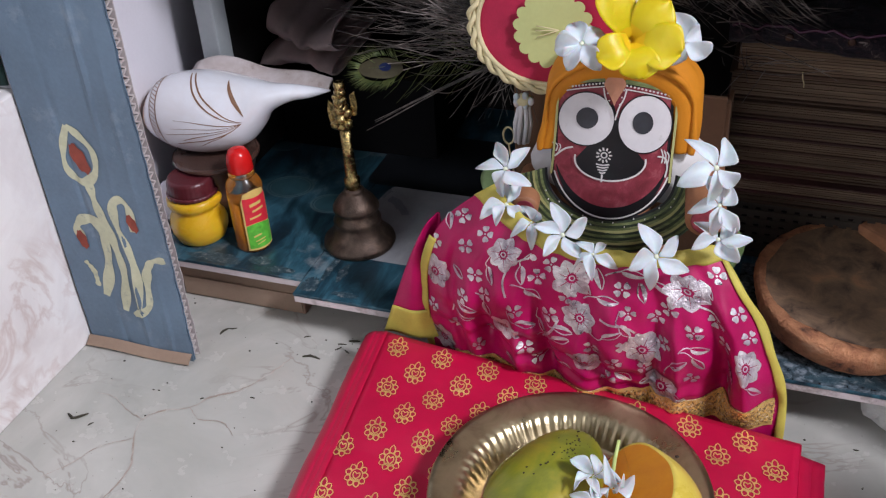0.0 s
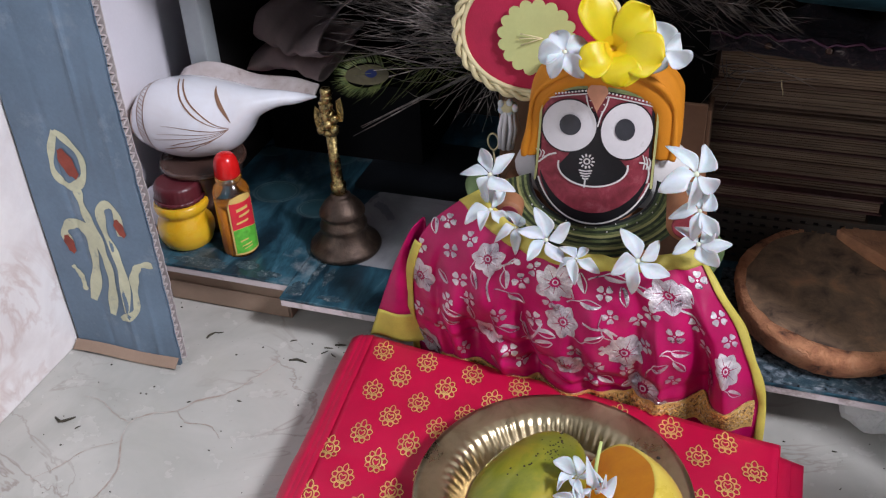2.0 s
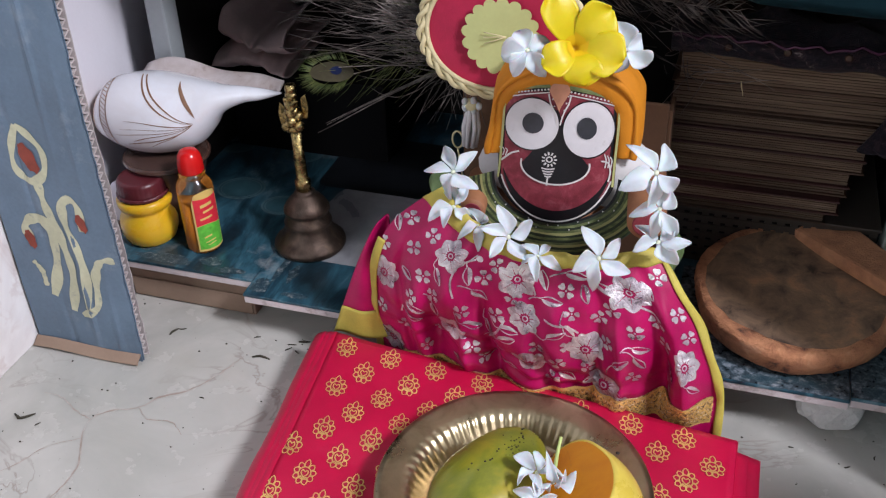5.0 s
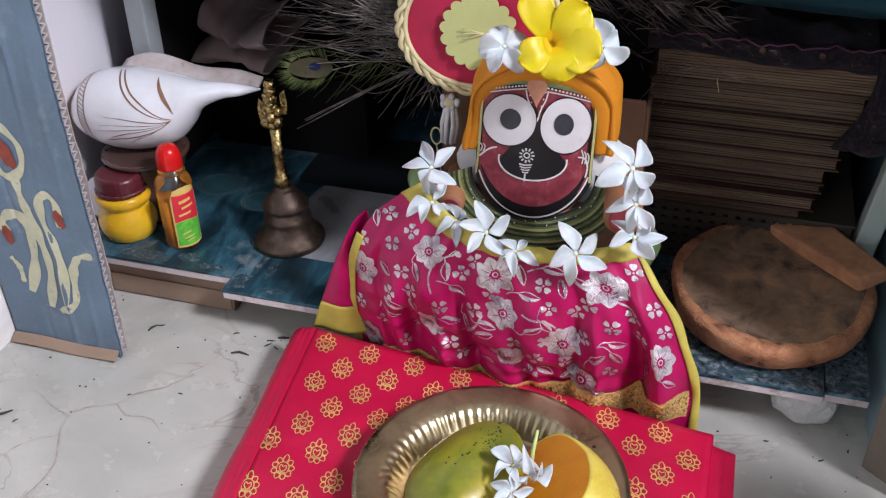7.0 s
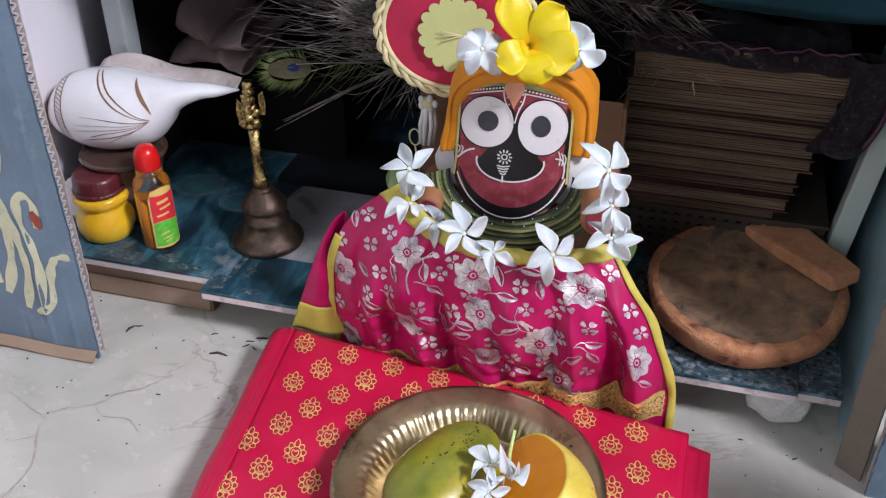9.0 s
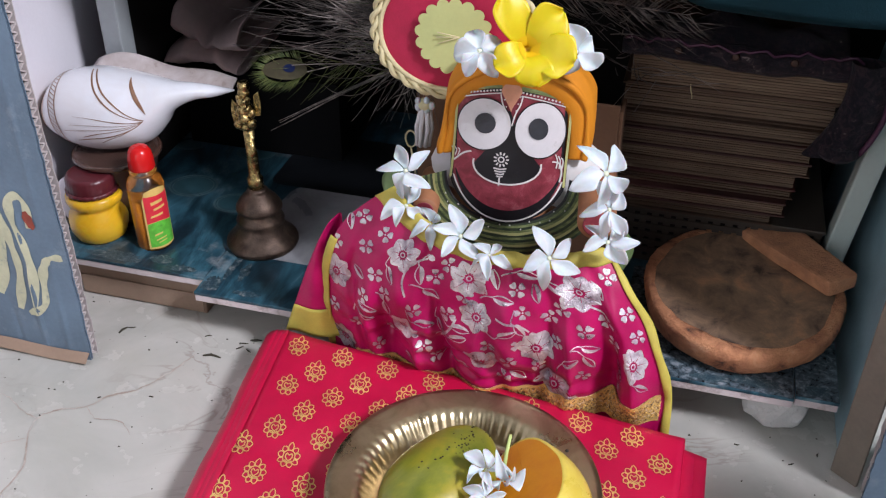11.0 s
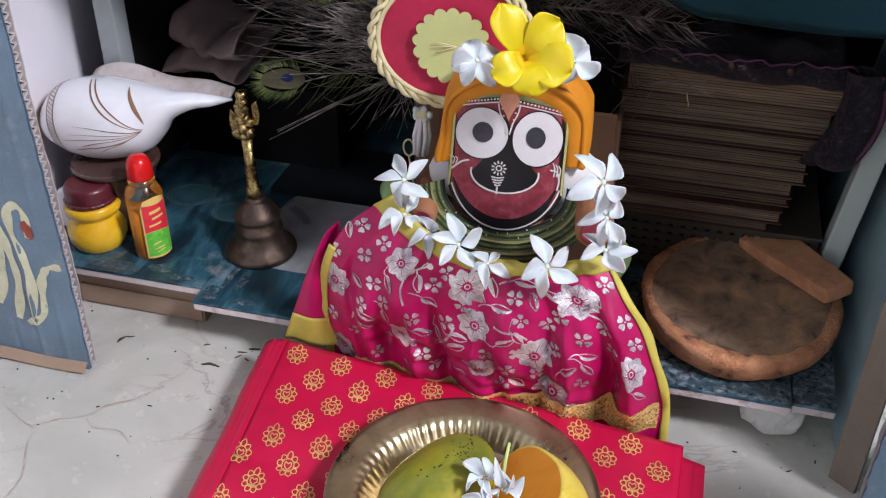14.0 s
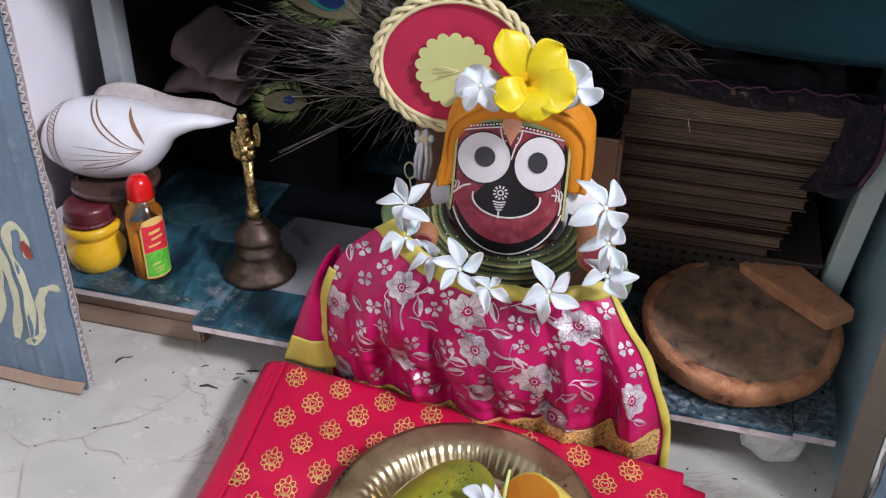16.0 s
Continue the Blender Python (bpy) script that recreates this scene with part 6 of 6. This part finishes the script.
for k, (deg, ln, wide, droop) in enumerate(((112, 0.0345, 0.0115, 0.1), (42, 0.0285, 0.0135, 0.25), (-22, 0.0275, 0.0145, 0.15), (-84, 0.0225, 0.0125, 0.75), (204, 0.0225, 0.011, 0.7))):
    ca, sa = math.cos(radians(deg)), math.sin(radians(deg))
    def f(u, v, ca=ca, sa=sa, k=k, ln=ln, wide=wide, droop=droop):
        s = (v - 0.5) * 2
        w = wide * (0.3 + 0.7 * math.sin(math.pi * min(1.0, 0.06 + 0.72 * u))) * (1 - max(0.0, (u - 0.72) / 0.28) ** 2.2 * (0.86 if k == 0 else 0.8))
        r = 0.0022 + ln * u
        x, y = r, s * w + 0.16 * ln * u * (1 - 0.5 * u)
        z_ = -0.011 * (1 - u) ** 2.6 + 0.004 * u - droop * ln * u * u * 0.6 + 0.0022 * s * s * (1 - 0.7 * u) + 0.0022 * s * u + 0.0011 * math.sin(4 * s + 2 * k + 3 * u) * u + 0.0007 * k
        return y_at @ Vector((x * ca - y * sa, x * sa + y * ca, z_))
    placed("petal", gridded(f, 20, 12, 0.0006), M["allamanda"], yellow)
    placed("throat_stain", gridded(lambda u, v: Vector(f(0.17 * u * (1 - 0.6 * abs(v - 0.5)), 0.06 + 0.88 * v)) + y_at.to_3x3() @ Vector((0, 0, 0.0005)), 8, 8), M["allamanda_deep"], yellow, "orange stain at the petal's base")
placed("throat", lathed([(0.0035, -0.0092), (0.003, -0.011), (0.002, -0.013), (0.0, -0.0135)], 28, y_at, None, True), M["allamanda_deep"], yellow, "orange funnel throat")

for c, turn, ln in (((-0.162, 0.604, 0.172), 60, 0.022), ((0.016, 0.587, 0.15), 110, 0.028)):
    bm = bmesh.new()
    at = pose(*c, 70, 0, turn - 90)
    grid(bm, lambda u, v: at @ Vector(((v - 0.5) * 0.016 * math.sin(math.pi * (0.05 + 0.9 * u)), ln * u - 0.004, 0.003 * math.cos(3 * v))), 10, 5, 0.0006)
    tagged(part("leaf", bm, M["leaf_green"], None, smooth=True), "green leaf tucked behind the garland", "leaf", "garland leaves")

# ---- hand fan and feathers ----
fan = thing("hand_fan", (-0.129, 0.65, 0.25), "crimson felt round fan edged with braided cream cord", "fan")
fan_at = Matrix.Translation((-0.126, 0.645, 0.2865)) @ pose(0, 0, 0, 0, -14, 3) @ Matrix.Scale(1.035, 4)
fan_f = lambda y: (lambda u, v: fan_at @ Vector((u, y, v)))
bm = bmesh.new()
patch(bm, fan_f(0.0), (0, 0), oval(0, 0, 0.053, 0.0455), 64, 4)
patch(bm, fan_f(0.003), (0, 0), oval(0, 0, 0.053, 0.0455), 64, 4)
ribbon(bm, lambda u, v: fan_at @ Vector((0.053 * math.cos(u), v, 0.0455 * math.sin(u))), [(2 * math.pi * k / 64, 0.0015) for k in range(65)], 0.003, 1)
placed("felt_disc", bm, M["fan_red"], fan)
cord = bmesh.new()
tube(cord, [fan_at @ Vector((0.0515 * math.cos(a), -0.0015, 0.044 * math.sin(a))) for a in [2 * math.pi * k / 72 for k in range(73)]], 0.0018, 8)
placed("inner_cord", cord, M["cream_cord"], fan, "plain cream cord ring")
for s in (0, 1):
    cord = bmesh.new()
    tube(cord, [fan_at @ Vector(((0.0558 + 0.0021 * math.sin(14 * a + math.pi * s)) * math.cos(a), -0.001 - 0.0014 * math.cos(14 * a + math.pi * s), (0.0484 + 0.0021 * math.sin(14 * a + math.pi * s)) * math.sin(a))) for a in [2 * math.pi * k / 260 for k in range(261)]], 0.002, 6)
    placed("braid", cord, M["cream_cord"], fan, "braided cream edging")
leafy = bmesh.new()
lc = (0.0005, -0.0045)
patch(leafy, lambda u, v: fan_at @ Vector((u, -0.0035 - 0.04 * math.hypot(u - lc[0], v - lc[1]) * 0.3, v)), lc, lambda a: (lc[0] + 0.0265 * math.cos(a) * (1 + 0.13 * abs(math.sin(8.5 * a)) ** 0.7 - 0.08), lc[1] + 0.0265 * math.sin(a) * (1 + 0.13 * abs(math.sin(8.5 * a)) ** 0.7 - 0.08)), 170, 5)
placed("scalloped_disc", leafy, M["leaf_pale"], fan, "pale green scalloped paper disc")
th = bmesh.new()
for a in (2.6, 2.9, 3.3):
    tube(th, [fan_at @ Vector((lc[0] + 0.004, -0.0048, lc[1])), fan_at @ Vector((lc[0] + 0.012 * math.cos(a), -0.0056, lc[1] + 0.012 * math.sin(a)))], 0.0004, 5)
placed("thread", th, M["cream_cord"], fan, "pale thread tied through the disc")
grip = bmesh.new()
tube(grip, [fan_at @ Vector((-0.012, 0.002, -0.046)), fan_at @ Vector((-0.018, 0.006, -0.075)), Vector((-0.15, 0.665, 0.14)), Vector((-0.147, 0.668, 0.052))], 0.0035, 10)
placed("handle", grip, M["cream_cord"], fan, "thin cord-wrapped handle")
tass = thing("tassel", (-0.149, 0.652, 0.22), "cream cord tassel with knotted top hanging from the fan", "tassel")
placed("knot", blob(bmesh.new(), pose(-0.1485, 0.652, 0.2215), (0.007, 0.0055, 0.005), rough=0.25, scale=200), M["cream_cord"], tass)
for k in range(7):
    a = k * 0.9
    bm = bmesh.new()
    tube(bm, [(-0.1485 + 0.003 * math.cos(a), 0.652 + 0.003 * math.sin(a), 0.219), (-0.1495 + 0.006 * math.cos(a), 0.652 + 0.004 * math.sin(a), 0.203), (-0.151 + 0.0045 * math.cos(a), 0.653 + 0.003 * math.sin(a), 0.186)], 0.0019, 7)
    placed("strand", bm, M["eye_white"], tass)
for k in range(5):
    bm = bmesh.new()
    a = 2 * math.pi * k / 5
    blob(bm, pose(-0.1485 + 0.006 * math.cos(a), 0.649, 0.2225 + 0.004 * math.sin(a)), (0.0026, 0.002, 0.0034), 8, 6)
    placed("bud", bm, M["petal"], tass)


def strand(rs, root, tip, sag, bend):
    pts = []
    for k in range(9):
        t = k / 8
        p = Vector(root).lerp(Vector(tip), t)
        pts.append(p + Vector((0, bend * math.sin(math.pi * t), -sag * t * t + 0.5 * bend * math.sin(5 * t))))
    return pts


def peacock_feather(root, tip, eye_size, seed, barbs=90, eye_turn=0.0):
    rs = random.Random(seed)
    t = thing("peacock_feather", root, "peacock tail feather with loose dark barbs and a blue eye", "feather", "peacock feathers")
    line = strand(rs, root, tip, 0.004, 0.004)
    shaft = bmesh.new()
    tube(shaft, line, lambda k: 0.0011 - 0.0008 * k, 6)
    placed("shaft", shaft, M["barb"], t)
    along = (Vector(tip) - Vector(root))
    length = along.length
    along.normalize()
    side = along.cross(Vector((0, -1, 0.15))).normalized()
    bb = bmesh.new()
    for k in range(barbs):
        u = 0.05 + 0.95 * rs.random()
        i = min(7, int(u * 8))
        p = line[i].lerp(line[i + 1], u * 8 - i)
        s = rs.choice((-1, 1))
        ln = rs.uniform(0.022, 0.05) * (1 - 0.25 * u)
        q = p + along * ln * 0.85 + side * s * ln * rs.uniform(0.25, 0.75) + Vector((0, rs.uniform(-0.008, 0.004), rs.uniform(-0.006, 0.003)))
        tube(bb, [p, p.lerp(q, 0.5) + side * s * 0.002, q], lambda k: 0.00042 - 0.0003 * k, 3)
    placed("vane", bb, M["barb"] if not eye_size else M["feather_green"], t, "loose wispy barbs")["kind"] = "stuff"
    if eye_size:
        centre = Vector(tip)
        n = Vector((0.1, -0.6, 0.8)).normalized()
        ax = (along - n * along.dot(n)).normalized()
        ay = n.cross(ax)
        for j, (rx, ry, mat_, nm) in enumerate(((1.0, 0.5, "feather_bronze", "eye_ground"), (0.5, 0.33, "feather_teal" if eye_size > 0.022 else "feather_bronze", "eye_ring"), (0.36 if eye_size > 0.022 else 0.26, 0.26 if eye_size > 0.022 else 0.2, "feather_blue", "eye_heart"))):
            bm = bmesh.new()
            shift = -0.12 * eye_size * j
            patch(bm, lambda u, v: centre + ax * u + ay * v + n * (0.0008 * j + 0.001 - 0.1 * (u * u + v * v) / 0.02), (0.0, 0.0), lambda a: (shift + eye_size * rx * math.cos(a), eye_size * ry * math.sin(a) * (1 - 0.15 * math.cos(a))), 36, 3)
            placed(nm, bm, M[mat_], t)
        fr = bmesh.new()
        for k in range(150):
            a = rs.uniform(-2.6, 2.6)
            p = centre + ax * eye_size * 0.92 * math.cos(a) + ay * eye_size * 0.62 * math.sin(a)
            d = (ax * (0.7 + 0.6 * math.cos(a)) + ay * math.sin(a)).normalized()
            tube(fr, [p, p + d * rs.uniform(0.005, 0.013) + n * 0.001], lambda k: 0.0004 - 0.0003 * k, 3)
        placed("fringe", fr, M["feather_green"], t, "green-gold fringe of the eye")["kind"] = "stuff"


peacock_feather((-0.16, 0.685, 0.245), (-0.2725, 0.675, 0.2245), 0.0185, 1, 60)
peacock_feather((-0.165, 0.69, 0.275), (-0.237, 0.677, 0.314), 0.032, 2, 80)
peacock_feather((-0.15, 0.7, 0.29), (-0.3, 0.7, 0.34), 0.026, 3, 90)
peacock_feather((-0.1, 0.70, 0.3), (0.01, 0.69, 0.325), 0.0, 4, 130)
peacock_feather((-0.1, 0.705, 0.29), (0.035, 0.70, 0.30), 0.0, 5, 120)
peacock_feather((-0.1, 0.70, 0.31), (-0.035, 0.69, 0.335), 0.022, 6, 100)

wisps = bmesh.new()
rs = random.Random(9)
for k in range(330):
    a = rs.gauss(0.16, 0.36)
    root = Vector((-0.168 + rs.uniform(-0.012, 0.012), 0.684 + rs.uniform(0, 0.022), 0.262 + rs.uniform(-0.028, 0.034)))
    ln = 0.035 + 0.12 * rs.random() ** 1.3
    bow, dip = rs.gauss(0, 0.012), rs.uniform(-0.01, 0.014)
    line = []
    for q in (m / 9 for m in range(10)):
        along, up_ = ln * q, bow * math.sin(math.pi * q * 0.8) - dip * q * q
        line.append(root + Vector((-along * math.cos(a) - up_ * math.sin(a), 0.012 * math.sin(2.2 * q + k), along * math.sin(a) * 0.85 + up_ * math.cos(a))))
    thick = rs.uniform(0.00045, 0.0008)
    tube(wisps, line, lambda q: thick * (1 - 0.75 * q) * (1 + 0.25 * math.sin(55 * q + k)), 4)
for k in range(26):
    root = (-0.172 + rs.uniform(-0.01, 0.02), 0.675, 0.232 + rs.uniform(-0.006, 0.006))
    tip = (root[0] + rs.uniform(-0.035, 0.02), 0.67, root[2] - rs.uniform(0.01, 0.04))
    tube(wisps, strand(rs, root, tip, 0.004, rs.uniform(-0.006, 0.006)), lambda q: 0.0005 - 0.0003 * q, 3)
for tip in ((-0.288, 0.672, 0.17), (-0.262, 0.672, 0.187), (-0.28, 0.672, 0.18)):
    tube(wisps, strand(rs, (-0.18, 0.675, 0.235), tip, 0.0, 0.002), lambda q: 0.0009 - 0.0006 * q, 4)
for k in range(40):
    root = (-0.01 + rs.uniform(-0.03, 0.03), 0.715, 0.262 + rs.uniform(-0.03, 0.03))
    tip = (root[0] + rs.uniform(-0.03, 0.07), 0.712, root[2] + rs.uniform(-0.03, 0.03))
    tube(wisps, strand(rs, root, tip, 0.004, rs.uniform(-0.006, 0.006)), lambda q: 0.0005 - 0.0003 * q, 3)
tagged(part("feather_wisps", wisps, M["barb"], None, smooth=True), "dark wispy peacock feather barbs behind the fan", "feathers", kind="stuff")

# ---- crumbs on the floor ----
rs = random.Random(4)
def crumb(at, ln, w, turn, seed):
    bm = bmesh.new()
    m = pose(*at, 0, 0, turn)
    r = random.Random(seed)
    kink = r.uniform(-0.3, 0.3)
    tube(bm, [m @ Vector((-ln / 2, 0, w * 0.7)), m @ Vector((-ln * 0.1, kink * ln * 0.5, w * 0.9)), m @ Vector((ln * 0.2, kink * ln * 0.3, w * 0.8)), m @ Vector((ln / 2, 0, w * 0.7))], lambda k: w * (0.4 + 0.5 * math.sin(math.pi * min(1, k + 0.1))), 6)
    tagged(part("twig_crumb", bm, M["debris"], None, smooth=True), "tiny dark dry leaf crumb on the marble floor", "crumb", "floor crumbs")
for k, (x, y, ln, turn) in enumerate(((-0.405, 0.582, 0.01, 70), (-0.4, 0.588, 0.007, 20), (-0.3145, 0.57, 0.016, 4), (-0.466, 0.454, 0.014, 40), (-0.472, 0.452, 0.01, -20), (-0.452, 0.449, 0.005, 60), (-0.33, 0.595, 0.006, 30), (-0.297, 0.588, 0.007, 50), (-0.288, 0.586, 0.006, -30), (-0.296, 0.594, 0.008, 10), (-0.34, 0.512, 0.004, 0), (-0.38, 0.5, 0.003, 40), (-0.287, 0.6, 0.01, 15), (0.16, 0.575, 0.005, 30), (0.12, 0.585, 0.004, 0), (0.18, 0.59, 0.004, 80))):
    crumb((x, y, 0.0), ln, 0.0007 + 0.0006 * (ln > 0.008), turn, k)
dust = bmesh.new()
for k in range(160):
    x, y = rs.uniform(-0.5, 0.2), rs.uniform(0.3, 0.62)
    if -0.29 < x < 0.1 and y < 0.58:
        continue
    r = rs.uniform(0.0004, 0.0011)
    blob(dust, pose(x, y, r * 0.5), (r, r * rs.uniform(0.5, 1), r * 0.5), 6, 4)
tagged(part("floor_grit", dust, M["debris"], None, smooth=True), "fine dark grit scattered on the marble floor", "grit", kind="stuff")

straw = bmesh.new()
tube(straw, [(0.043, 0.7285, 0.2285), (0.0437, 0.7288, 0.2235), (0.0452, 0.729, 0.2195), (0.0455, 0.7295, 0.216)], lambda q: 0.0006 - 0.0003 * q, 6)
tagged(part("straw", straw, M["cream_cord"], None, smooth=True), "short pale straw caught on the stacked books", "straw")
loop = bmesh.new()
tube(loop, [(-0.1725 + 0.0045 * math.cos(a), 0.6925, 0.168 + 0.0075 * math.sin(a)) for a in [2 * math.pi * k / 20 for k in range(21)]], 0.0009, 6)
tube(loop, [(-0.1725, 0.6925, 0.16), (-0.171, 0.692, 0.15), (-0.168, 0.6928, 0.13)], 0.0009, 6)
tagged(part("thread_loop", loop, M["cream_cord"], None, smooth=True), "small loop of cream thread on the cardboard backing", "thread")
drape = gridded(lambda u, v: (-0.6 + 0.08 * u, 0.5455 - 0.004 * math.sin(9 * u), 0.2445 + 0.3 * v), 16, 10, 0.0015)
tagged(part("green_cloth", drape, M["dark_green_cloth"], None, smooth=True), "dark green cloth hanging on the wall above the marble", "cloth")
